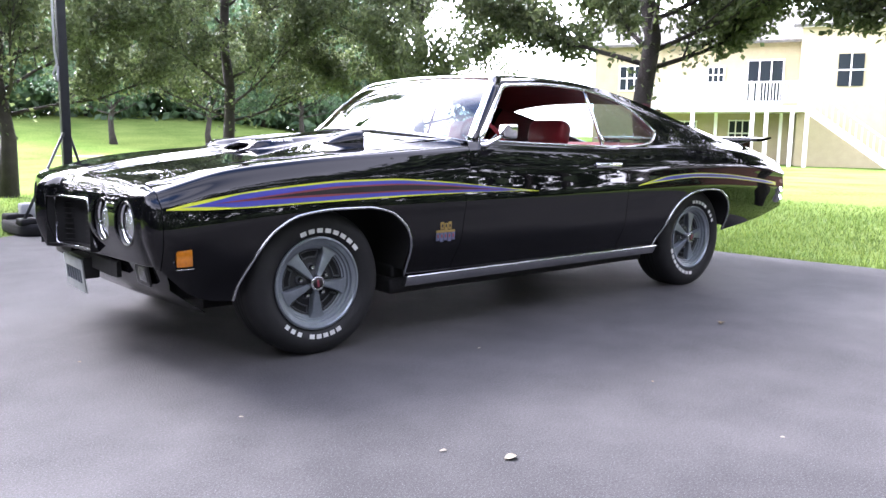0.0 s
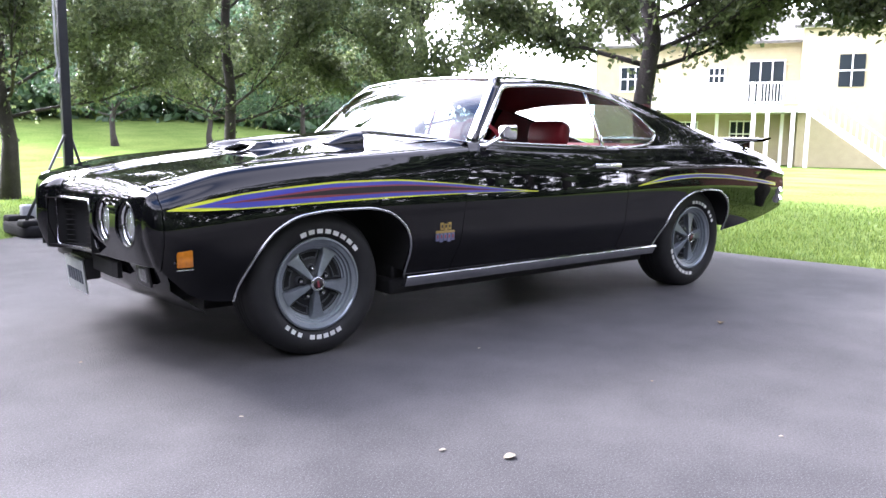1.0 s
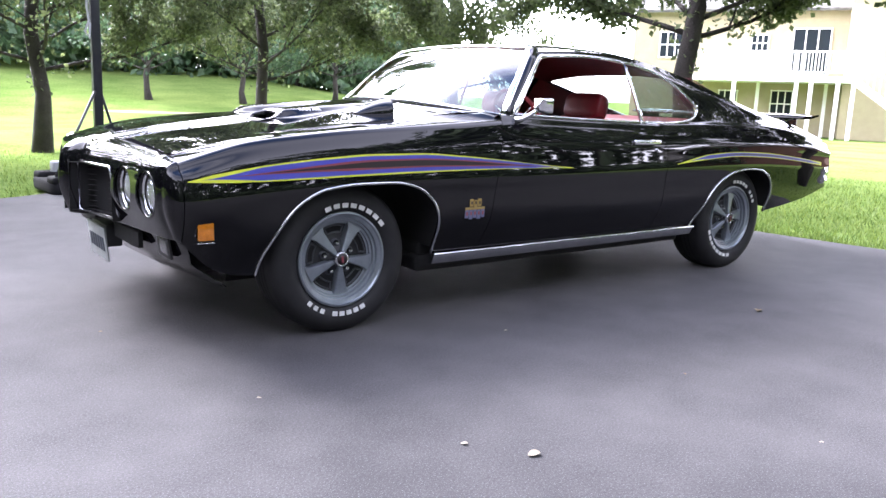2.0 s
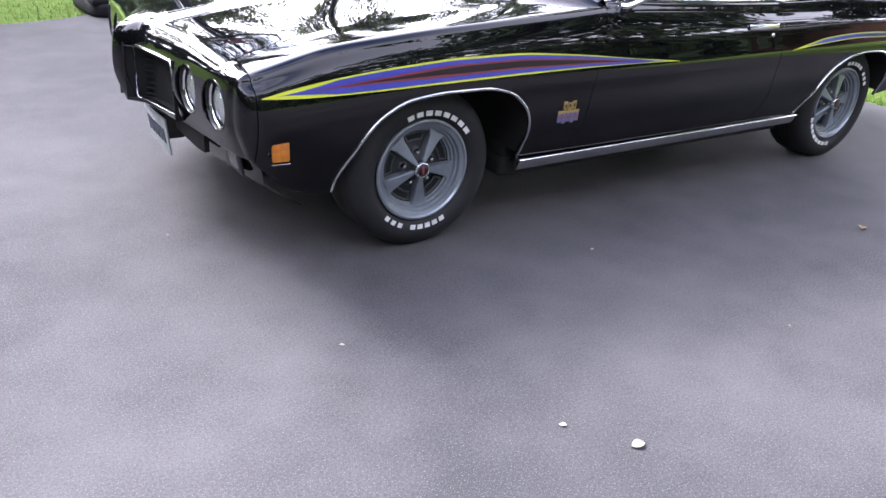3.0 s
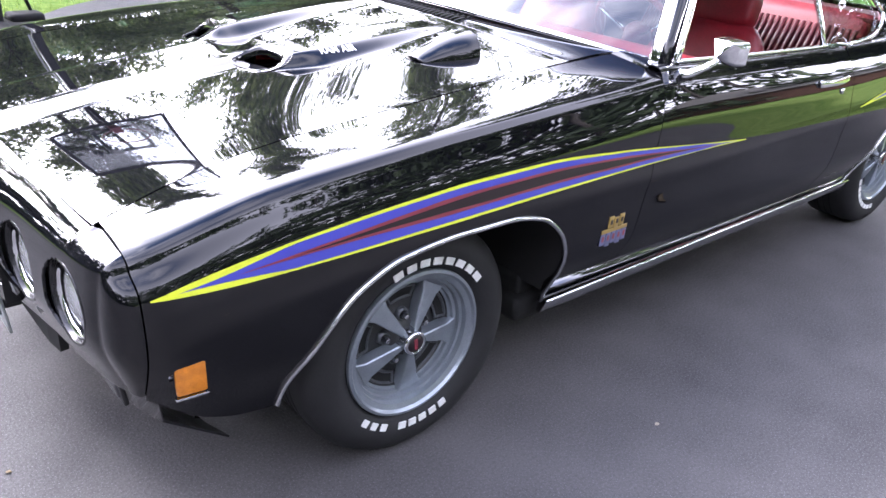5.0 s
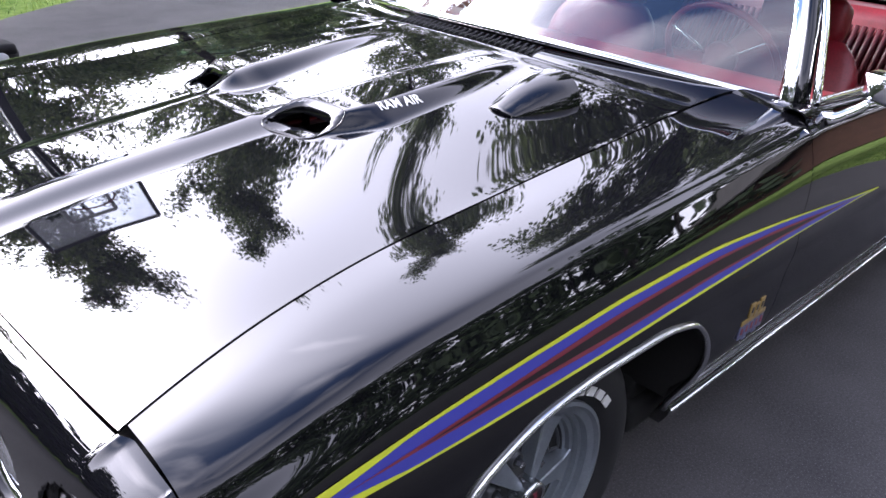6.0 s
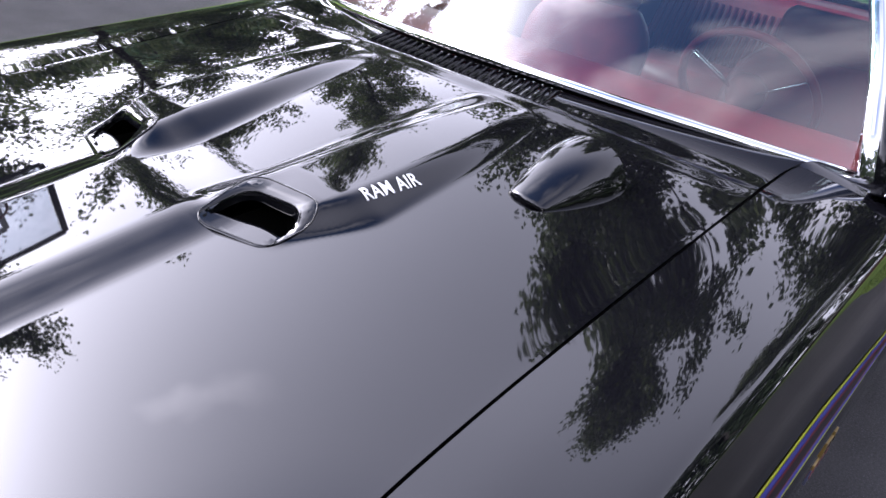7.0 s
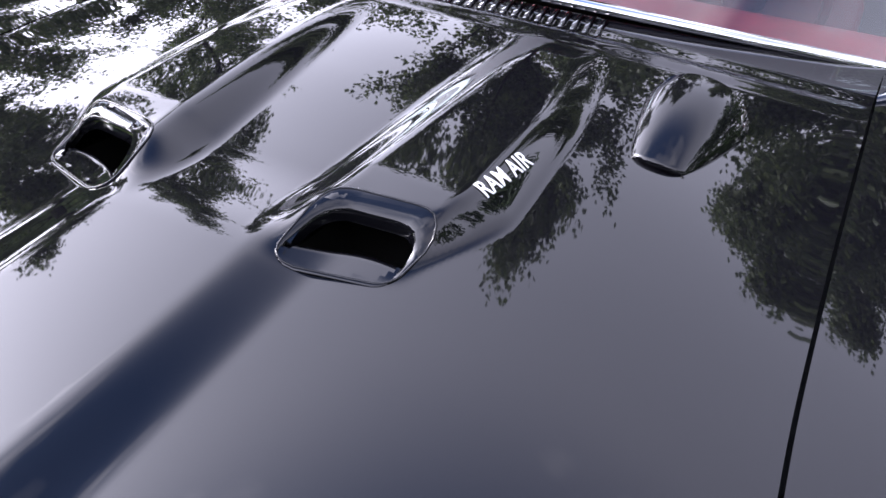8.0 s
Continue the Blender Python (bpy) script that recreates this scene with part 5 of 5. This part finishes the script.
edge = rounded(EDGE)
edge = [p + Vector((0.03 * noise.noise(Vector((p.x * 3, p.y * 3, 0))), 0.03 * noise.noise(Vector((p.x * 3, p.y * 3, 5))))) for p in edge]
bm = bmesh.new()
top = [bm.verts.new((p.x, p.y, 0.0)) for p in edge]
low = [bm.verts.new((p.x + 0.03 * (p.x - 0) / 10, p.y + 0.03 * p.y / 10, -0.06)) for p in edge]
bm.faces.new(top)
for i in range(len(edge)):
    j = (i + 1) % len(edge)
    bm.faces.new((top[i], top[j], low[j], low[i]))
bmesh.ops.triangulate(bm, faces=[f for f in bm.faces if len(f.verts) > 4])
tagged(part("driveway", bm, ASPHALT, shade=False), "worn dark grey asphalt driveway", "driveway", kind="structure")


def inside(x, y):
    c = False
    n = len(edge)
    for i in range(n):
        a, b = edge[i], edge[i - 1]
        if (a.y > y) != (b.y > y) and x < (b.x - a.x) * (y - a.y) / (b.y - a.y) + a.x:
            c = not c
    return c


def blades():
    """Grass blades on the lawn nearest the drive."""
    rnd = random.Random(5)
    v, f = [], []

    def blade(x, y, h):
        a = rnd.uniform(0, math.pi)
        w = rnd.uniform(0.003, 0.006)
        lx, ly = rnd.gauss(0, 0.4) * h, rnd.gauss(0, 0.4) * h
        z = land(x, y) - 0.035
        i = len(v)
        v.extend([(x - w * math.cos(a), y - w * math.sin(a), z), (x + w * math.cos(a), y + w * math.sin(a), z), (x + lx, y + ly, z + h)])
        f.append((i, i + 1, i + 2))
    n = 0
    while n < 42000:
        if rnd.random() < 0.62:
            x, y = 4.6 + 6.5 * rnd.random() ** 1.7, rnd.uniform(-3.5, 3.5)
        else:
            x, y = rnd.uniform(-3, 6), 3.9 + 6 * rnd.random() ** 1.5
        if inside(x, y):
            continue
        blade(x, y, rnd.uniform(0.035, 0.065))
        n += 1
    me = bpy.data.meshes.new("grass")
    me.from_pydata(v, [], f)
    tagged(link("grass", me, GRASS, shade=False), "short green grass along the driveway", "grass", kind="stuff")


blades()


def litter(x, y, s, material, name, label):
    bm = bmesh.new()
    rnd = random.Random(int(x * 100))
    rows = []
    for i in range(7):
        t = i / 6
        w = s * 0.38 * math.sin(math.pi * (0.05 + 0.9 * t)) ** 0.8
        rows.append([(s * (t - 0.5), w * k, s * (0.05 + 0.10 * k * k + 0.06 * math.sin(5 * t))) for k in (-1, -0.5, 0, 0.5, 1)])
    add_grid(bm, rows)
    bmesh.ops.transform(bm, matrix=pose(x, y, 0.002, 0, 0, rnd.uniform(0, 360)), verts=bm.verts)
    ob = part(name, bm, material)
    md = ob.modifiers.new("thickness", 'SOLIDIFY')
    md.thickness = 0.001
    return tagged(ob, label, "leaf", group="litter on the drive")


DRY = mat("dry_leaf", (0.27, 0.24, 0.18), 0.8, var=0.4, scale=60)
BROWN = mat("brown_leaf", (0.14, 0.10, 0.05), 0.8, var=0.3, scale=40)
litter(-0.12, -2.236, 0.042, DRY, "fallen_leaf", "pale curled leaf lying on the asphalt")
litter(2.016, -1.627, 0.055, BROWN, "fallen_leaf", "brown curled leaf lying on the asphalt")
litter(-0.25, -2.068, 0.022, DRY, "fallen_leaf", "tiny pale leaf scrap on the asphalt")
litter(0.640, -1.235, 0.016, DRY, "fallen_leaf", "tiny pale leaf scrap on the asphalt")
litter(0.87, -2.03, 0.015, BROWN, "fallen_leaf", "tiny dark scrap on the asphalt")
litter(-0.62, -1.413, 0.016, DRY, "fallen_leaf", "tiny pale leaf scrap on the asphalt")
litter(0.715, -2.66, 0.014, DRY, "fallen_leaf", "tiny pale leaf scrap on the asphalt")
litter(-0.88, -0.385, 0.014, BROWN, "fallen_leaf", "tiny dark scrap on the asphalt")


# ---------------------------------------------------------------- trees
def leaves(rnd, centres, n, spread, size, floor=0.2):
    """Small folded leaves scattered round the given centres."""
    c = np.array(centres)
    r = np.random.RandomState(rnd.randrange(10 ** 6))
    pick = c[r.randint(0, len(c), n)]
    p = pick + np.clip(r.normal(0, 1, (n, 3)), -1.7, 1.7) * np.array(spread)
    p = p[p[:, 2] > floor]
    n = len(p)
    d = r.normal(0, 1, (n, 3))
    d[:, 2] -= 0.5
    d /= np.linalg.norm(d, axis=1)[:, None]
    u = np.cross(d, r.normal(0, 1, (n, 3)))
    u /= np.linalg.norm(u, axis=1)[:, None]
    k = np.cross(d, u)
    s = size * r.uniform(0.6, 1.3, n)[:, None]
    a, b = p - d * s * 0.5, p + d * s * 0.5
    l, q = p + u * s * 0.32 + k * s * 0.08, p - u * s * 0.32 + k * s * 0.08
    v = np.stack([a, l, b, q], 1).reshape(-1, 3)
    f = np.arange(4 * n).reshape(n, 4)
    return v, f


def limb(bm, p, d, length, r0, rnd, tips, depth):
    path, scale = [], []
    q = Vector(p)
    d = Vector(d).normalized()
    n = 6
    for i in range(n + 1):
        path.append(q.copy())
        scale.append(1 - 0.72 * i / n)
        d = (d + Vector((rnd.gauss(0, 0.09), rnd.gauss(0, 0.09), rnd.gauss(0.02, 0.06)))).normalized()
        q = q + d * length / n
        if i > 0:
            tips.append(path[-1].copy())
    sweep(bm, path, disc_profile(r0, 7 if depth < 1 else 5), up=(0.3, 0.9, 0.1), scale=scale)
    if depth < 2:
        for i in range(2, n + 1):
            for _ in range(2 if depth == 0 else 1):
                dd = (d + Vector((rnd.gauss(0, 0.7), rnd.gauss(0, 0.7), rnd.uniform(-0.1, 0.5)))).normalized()
                limb(bm, path[i], dd, length * rnd.uniform(0.35, 0.55), r0 * scale[i] * 0.6, rnd, tips, depth + 1)


def make_tree(x, y, h, spread, seed, n, size, label, trunk_r=0.12, fork=1.25, material=LEAF, name="tree", group="row of trees beside the drive"):
    """A tapered trunk with rising limbs and a crown of single leaves."""
    rnd = random.Random(seed)
    z0 = land(x, y) - 0.06
    t = empty(name, label, "tree", (x, y, z0), group=group)
    bm = bmesh.new()
    top = h * 0.72
    path = [Vector((0.05 * rnd.gauss(0, 1) * (i > 0), 0.05 * rnd.gauss(0, 1) * (i > 0), top * i / 9)) for i in range(10)]
    sc = [1.35] + [1 - 0.8 * i / 9 for i in range(1, 10)]
    sweep(bm, path, disc_profile(trunk_r, 10), up=(0.2, 1, 0), scale=sc)
    tips = []
    k = 26
    for i in range(k):
        f = i / (k - 1)
        zz = fork + (top - fork) * f ** 1.35
        a = i * 2.4 + rnd.gauss(0, 0.3)
        up = 0.24 + 1.5 * f
        reach = spread * (1.0 - 0.52 * f ** 1.6) * rnd.uniform(0.8, 1.15)
        base = path[min(9, int(zz / top * 9))].copy()
        base.z = zz
        limb(bm, base, (math.cos(a), math.sin(a), up), reach * 1.15, trunk_r * 0.26 * (1 - 0.4 * f), rnd, tips, 0)
    tips.extend([Vector((0, 0, fork * 0.85 + (top - fork * 0.85) * (k % 28) / 27)) for k in range(56)] + [Vector((0, 0, top + 0.04 * k)) for k in range(8)])
    trunk = part("trunk", bm, BARK, t, "dark grey-brown trunk with rising limbs")
    heavy = [tuple(p) for p in tips] + [tuple(p) for p in tips if p.z < 0.36 * h]
    v, f = leaves(rnd, heavy, n, (0.035 + 0.032 * spread, 0.035 + 0.032 * spread, 0.10), size, fork * 0.62)
    me = bpy.data.meshes.new("crown")
    me.from_pydata([tuple(p) for p in v], [], [tuple(int(i) for i in q) for q in f])
    link("crown", me, material, t, "dense glossy green leaves", shade=False)
    return t


TREES = [(0.68, 9.53, 11.2, 1.9, 11, 62000, 0.085), (4.58, 10.31, 11.4, 1.95, 12, 62000, 0.085), (7.67, 8.5, 11.8, 1.8, 13, 54000, 0.085), (5.33, 1.43, 8.6, 1.45, 14, 76000, 0.072),
         (6.60, -1.68, 8.3, 1.40, 15, 70000, 0.072), (-3.46, 9.76, 11.2, 2.0, 16, 42000, 0.10)]
for x, y, h, s, seed, n, size in TREES:
    make_tree(x, y, h, s, seed, n, size, "leafy ornamental pear tree standing on the lawn", fork=1.25 if h > 9 else 1.75)
# smaller trees further up the lawn
for x, y, h, s, seed in ((11.83, 28.55, 6.5, 2.6, 31), (8.35, 30.0, 6.5, 2.6, 32), (16.28, 28.67, 6.5, 2.4, 33)):
    make_tree(x, y, h, s, seed, 5000, 0.20, "round leafy tree on the far lawn", 0.13, 1.2, LEAF_FAR, "lawn_tree", "trees on the far lawn")


def woods(name, label, spots, seed, n, size, material=LEAF_FAR):
    """A far wood: many stems and a joined mass of leaves with an uneven outline."""
    rnd = random.Random(seed)
    w = empty(name, label, "woods", kind="stuff")
    centres = []
    bm = bmesh.new()
    for x, y, h in spots:
        z0 = land(x, y)
        sweep(bm, [(x, y, z0 - 0.3), (x + rnd.gauss(0, 0.2), y, z0 + h * 0.4), (x + rnd.gauss(0, 0.3), y, z0 + h * 0.85)], disc_profile(0.18, 6), up=(0, 1, 0), scale=[1, 0.7, 0.3])
        for _ in range(26):
            t = rnd.random() ** 0.8
            r = (0.30 * h) * math.sqrt(max(0.05, 1 - (2 * t - 0.9) ** 2 * 0.8))
            a = rnd.uniform(0, 6.283)
            q = r * math.sqrt(rnd.random())
            centres.append((x + q * math.cos(a), y + q * math.sin(a), z0 + 0.2 + t * h * 0.95))
        for _ in range(7):
            centres.append((x + rnd.uniform(-2.5, 2.5), y + rnd.uniform(-2.5, 2.5), z0 + rnd.uniform(0.3, 2.6)))
    part("stems", bm, BARK, w, "dark stems")["kind"] = "stuff"
    v, f = leaves(rnd, centres, n, (0.75, 0.75, 0.55), size, 0.1)
    me = bpy.data.meshes.new("foliage")
    me.from_pydata([tuple(p) for p in v], [], [tuple(int(i) for i in q) for q in f])
    link("foliage", me, material, w, "mass of dark green foliage", shade=False)["kind"] = "stuff"


rnd = random.Random(77)
spots = []
for i in range(46):
    a = radians(56 + 56 * i / 45)
    d = rnd.uniform(46, 60)
    spots.append((-2 + d * math.cos(a), -4 + d * math.sin(a), rnd.uniform(7.5, 11) * (0.55 + 0.45 * smooth(50, 62, math.degrees(a)))))
woods("far_woods", "dense green woods behind the lawn", spots, 7, 100000, 0.55)
# woods out of view, taller past 220 degrees to darken the car's side reflections
spots = []
for i in range(60):
    a = radians(125 + 212 * i / 59)
    d = rnd.uniform(19, 29)
    spots.append((1 + d * math.cos(a), -3 + d * math.sin(a), rnd.uniform(11, 15) * (1 + 0.55 * smooth(220, 245, math.degrees(a)))))
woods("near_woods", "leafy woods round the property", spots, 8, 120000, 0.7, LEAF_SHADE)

# ---------------------------------------------------------------- portable basketball stand
hoop = empty("basketball_stand", "portable basketball stand with black base and dark steel pole", "basketball stand", (0.36, 4.68, 0.0))
POLE = mat("dark_pole", (0.018, 0.02, 0.024), 0.4, 0.3, var=0.2, scale=15)
BASE = mat("base_plastic", (0.010, 0.010, 0.011), 0.75, var=0.3, scale=10, bump=0.1)
BOARD = glass_mat("acrylic_board", (0.72, 0.75, 0.78), 0.02)
BASE.node_tree.nodes["Principled BSDF"].inputs["Specular IOR Level"].default_value = 0.15
GREY = mat("grey_plastic", (0.32, 0.33, 0.34), 0.5, var=0.2, scale=12)
def tray(name, cx, cy, a, b, steps, material, label=""):
    rows = [oval(cx, cy, zz, a * k, b * k, (1, 0.08, 0), (-0.08, 1, 0), 28, 0.32) for zz, k in steps]
    return soft_block(name, rows, hoop, material, label)


tray("tank_base", -0.10, -0.15, 0.50, 0.40, ((0.015, 0.97), (0.0, 0.985), (0.02, 1.0), (0.085, 1.0), (0.105, 0.985), (0.112, 0.95), (0.112, 0.4)), BASE, "black moulded tank base")
for qx, qy in ((-0.44, -0.42), (0.24, -0.44), (-0.46, 0.12), (0.22, 0.12)):
    tray("tank_corner", qx, qy, 0.13, 0.11, ((0.10, 1.0), (0.145, 0.97), (0.16, 0.90), (0.16, 0.4)), BASE)
tray("filler_hump", -0.10, -0.15, 0.16, 0.24, ((0.105, 1.0), (0.13, 0.9), (0.14, 0.7), (0.14, 0.3)), BASE)
bm = bmesh.new()
sweep(bm, [(-0.52, -0.46, 0.14), (-0.02, -0.03, 0.98)], disc_profile(0.014, 8), up=(0, 1, 0))
part("brace", bm, POLE, hoop)
bm = bmesh.new()
sweep(bm, [(0.30, 0.22, 0.14), (0.02, 0.02, 0.98)], disc_profile(0.014, 8), up=(0, 1, 0))
part("brace", bm, POLE, hoop)
bm = bmesh.new()
lathe(bm, [(0.0, -0.012), (0.035, -0.012), (0.042, -0.004), (0.042, 0.01), (0.0, 0.01)], 20, pose(0.26, -0.555, 0.075))
part("drain_plug", bm, GREY, hoop, "grey round plug")
bm = bmesh.new()
box(bm, (0.085, 0.085, 3.3), pose(0, 0, 1.70, -1.0, 0.6, 0), 0.01)
part("pole", bm, POLE, hoop, "square dark steel pole", sharp=50)
bm = bmesh.new()
sweep(bm, [(-0.07, -0.03, 3.1), (-0.075, -0.03, 1.75), (-0.06, -0.03, 1.62), (-0.10, -0.03, 1.52), (-0.06, -0.03, 1.45), (-0.05, -0.03, 1.6)], disc_profile(0.011, 8), up=(0, 1, 0))
part("height_handle", bm, GREY, hoop, "hanging height-adjusting handle")
bm = bmesh.new()
box(bm, (0.50, 0.12, 0.14), pose(-0.20, 0.10, 0.19, 0, 0, 4), 0.02)
part("wheel_bracket", bm, GREY, hoop, "grey bracket")
for k in (-1, 1):
    bm = bmesh.new()
    sweep(bm, [(0.0, 0.0, 2.55 + 0.55 * (k > 0)), (-0.02, -0.55, 3.0 + 0.42 * (k > 0))], flat_profile(0.05, 0.03))
    part("extension_arm", bm, POLE, hoop)
bm = bmesh.new()
box(bm, (1.12, 0.02, 0.76), pose(-0.02, -0.60, 3.28), 0.0)
bb = part("backboard", bm, BOARD, hoop, "grey translucent backboard", shade=False)
for a, b in (((-0.58, -0.60, 2.9), (0.54, -0.60, 2.9)), ((-0.58, -0.60, 3.66), (0.54, -0.60, 3.66)), ((-0.58, -0.60, 2.9), (-0.58, -0.60, 3.66)), ((0.54, -0.60, 2.9), (0.54, -0.60, 3.66)), ((-0.25, -0.585, 3.0), (0.21, -0.585, 3.0)), ((-0.25, -0.585, 3.4), (0.21, -0.585, 3.4)), ((-0.25, -0.585, 3.0), (-0.25, -0.585, 3.4)), ((0.21, -0.585, 3.0), (0.21, -0.585, 3.4))):
    bm = bmesh.new()
    sweep(bm, [a, b], flat_profile(0.04, 0.03), up=(0, 1, 0.01))
    part("board_frame", bm, POLE, bb, shade=False)
bm = bmesh.new()
sweep(bm, [(-0.02 + 0.225 * math.cos(a), -0.86 + 0.225 * math.sin(a), 3.02) for a in [2 * math.pi * k / 32 for k in range(32)]], disc_profile(0.009, 6), closed=True)
part("hoop_ring", bm, CRIMSON, hoop, "red steel ring")
bm = bmesh.new()
box(bm, (0.10, 0.12, 0.10), pose(-0.02, -0.63, 3.0))
part("ring_bracket", bm, CRIMSON, hoop, shade=False)

# ---------------------------------------------------------------- the neighbouring house
SIDING = mat("cream_siding", (0.38, 0.33, 0.21), 0.7, var=0.08, scale=3)
TRIM = mat("white_trim", (0.8, 0.8, 0.78), 0.6, var=0.04, scale=4)
SHINGLE = mat("grey_shingles", (0.12, 0.115, 0.11), 0.9, var=0.35, scale=4, bump=0.4)
PANE = mat("window_pane", (0.02, 0.025, 0.03), 0.05, ior=1.5)


def house():
    """Two-storey house with a raised deck on posts and a long stair."""
    H = empty("house", "cream two-storey house with a white raised deck and stair", "house")
    az = radians(27.5)
    fwd = Vector((math.cos(az), math.sin(az), 0))
    rgt = Vector((math.sin(az), -math.cos(az), 0))
    o = Vector((34.93, 16.55, -0.36))
    R = Matrix.Translation(o) @ Matrix((( rgt.x, fwd.x, 0, 0), (rgt.y, fwd.y, 0, 0), (0, 0, 1, 0), (0, 0, 0, 1)))

    def bx(name, cx, cy, cz, sx, sy, sz, m, parent=H, label="", rz=0, rx=0, ry=0, bevel=0.0):
        return box_part(name, (sx, sy, sz), R @ pose(cx, cy, cz, rx, ry, rz), m, parent, label, bevel)
    # walls, with lap boards
    w = bx("wall", 3.0, 5.5, 3.15, 24.0, 6.0, 6.5, SIDING, label="cream lap-sided wall")
    for k in range(42):
        bx("lap_board", 3.0, 2.49, 0.1 + 0.15 * k, 24.02, 0.03, 0.012, SIDING, w)
    # deck
    deck = bx("deck", -2.0, 0.9, 2.75, 8.0, 3.4, 0.26, TRIM, label="white deck on posts")
    for x in (-3.3, -0.54, 0.08, 1.2, 1.85):
        bx("deck_post", x, -0.75, 1.32, 0.18, 0.18, 2.64, TRIM, deck)
    for x in (-2.4, 0.7, 2.9):
        bx("deck_post", x, 1.6, 1.32, 0.16, 0.16, 2.64, TRIM, deck)
    bx("rail_top", -2.1, -0.78, 4.0, 7.8, 0.10, 0.07, TRIM, deck)
    bx("rail_low", -2.1, -0.78, 3.08, 7.8, 0.06, 0.06, TRIM, deck)
    for k in range(54):
        bx("baluster", -5.95 + 7.7 * k / 53, -0.78, 3.53, 0.05, 0.05, 0.9, TRIM, deck)
    for x in (-6.0, -3.4, -0.7, 1.75):
        bx("rail_post", x, -0.78, 3.45, 0.12, 0.12, 1.2, TRIM, deck)
    # stair down to the lawn
    st = bx("stair", 3.65, -1.2, 1.40, 4.75, 0.06, 0.30, TRIM, label="white wooden stair", ry=36)
    bx("stringer", 3.65, -0.1, 1.40, 4.75, 0.06, 0.30, TRIM, st, ry=36)
    bx("handrail", 3.75, -1.2, 2.35, 4.7, 0.07, 0.08, TRIM, st, ry=36)
    for k in range(15):
        t = (k + 0.5) / 15
        bx("tread", 1.75 + 3.8 * t, -0.65, 2.75 * (1 - t), 0.27, 1.1, 0.04, TRIM, st)
        bx("stair_baluster", 1.75 + 3.8 * t, -1.2, 2.75 * (1 - t) + 0.45, 0.05, 0.05, 0.85, TRIM, st)
    # openings
    for x, z, sx, sz in ((-2.6, 4.6, 0.8, 0.8), (-0.2, 4.2, 1.7, 2.2), (-3.9, 1.6, 0.9, 1.2), (-1.3, 1.6, 1.0, 1.3), (-7.0, 4.5, 1.2, 1.3)):
        wn = bx("window", x, 2.46, z, sx, 0.05, sz, PANE, label="dark window with white frame")
        for dx in (-sx / 2, -sx / 6, sx / 6, sx / 2):
            bx("window_frame", x + dx, 2.43, z, 0.06, 0.08, sz + 0.1, TRIM, wn)
        for dz in (-sz / 2, 0, sz / 2):
            bx("window_frame", x, 2.425, z + dz, sx + 0.1, 0.08, 0.06, TRIM, wn)
    bx("fascia", 3.0, 2.2, 6.35, 25.0, 0.12, 0.28, TRIM)
    rf = bx("roof", 3.0, 4.2, 7.25, 25.4, 5.4, 0.14, SHINGLE, label="grey shingle roof", rx=24)
    bx("roof_back", 3.0, 9.0, 7.25, 25.4, 5.4, 0.14, SHINGLE, rf, rx=-24)
    wing_ = bx("wing_wall", 5.9, 2.2, 3.3, 9.0, 3.0, 6.8, SIDING, label="projecting cream wing")
    for x in (3.6, 6.4):
        wn = bx("window", x, 0.67, 4.6, 1.1, 0.05, 1.5, PANE, label="dark window with white frame")
        bx("window_frame", x, 0.64, 4.6, 0.06, 0.06, 1.5, TRIM, wn)
        bx("window_frame", x, 0.635, 4.6, 1.2, 0.06, 0.06, TRIM, wn)
    bx("wing_fascia", 5.9, 0.5, 6.75, 9.6, 0.12, 0.26, TRIM, wing_)
    bx("wing_roof", 5.9, 2.6, 7.25, 9.8, 4.6, 0.14, SHINGLE, wing_, rx=14)


house()


# ---------------------------------------------------------------- brick house behind the drive
BRICK = mat("red_brick", (0.10, 0.048, 0.034), 0.85, var=0.3, scale=2.5, fine=9, bump=0.3)


def brick_house():
    """An unseen house, placed for the brown reflection on the car's door."""
    H = empty("brick_house", "red brick house with grey roof facing the driveway", "house")
    x0, x1, y0 = -6.0, 5.0, 0.0
    H.matrix_basis = pose(19.0, -8.0, 0, 0, 0, 90)
    box_part("brick_wall", (x1 - x0, 8.0, 3.2), pose((x0 + x1) / 2, y0 - 4.0, 1.55), BRICK, H, "red brick wall")
    rf = bmesh.new()
    rows = [[(x, y0 + 0.5, 3.05), (x, y0 - 4.0, 5.2), (x, y0 - 8.5, 3.05), (x, y0 - 8.5, 2.9), (x, y0 + 0.5, 2.9)] for x in (x0 - 0.3, x1 + 0.2)]
    vs = add_grid(rf, rows, True)
    rf.faces.new(vs[0])
    rf.faces.new(vs[1])
    part("roof", rf, SHINGLE, H, "grey shingle roof", shade=False)


brick_house()
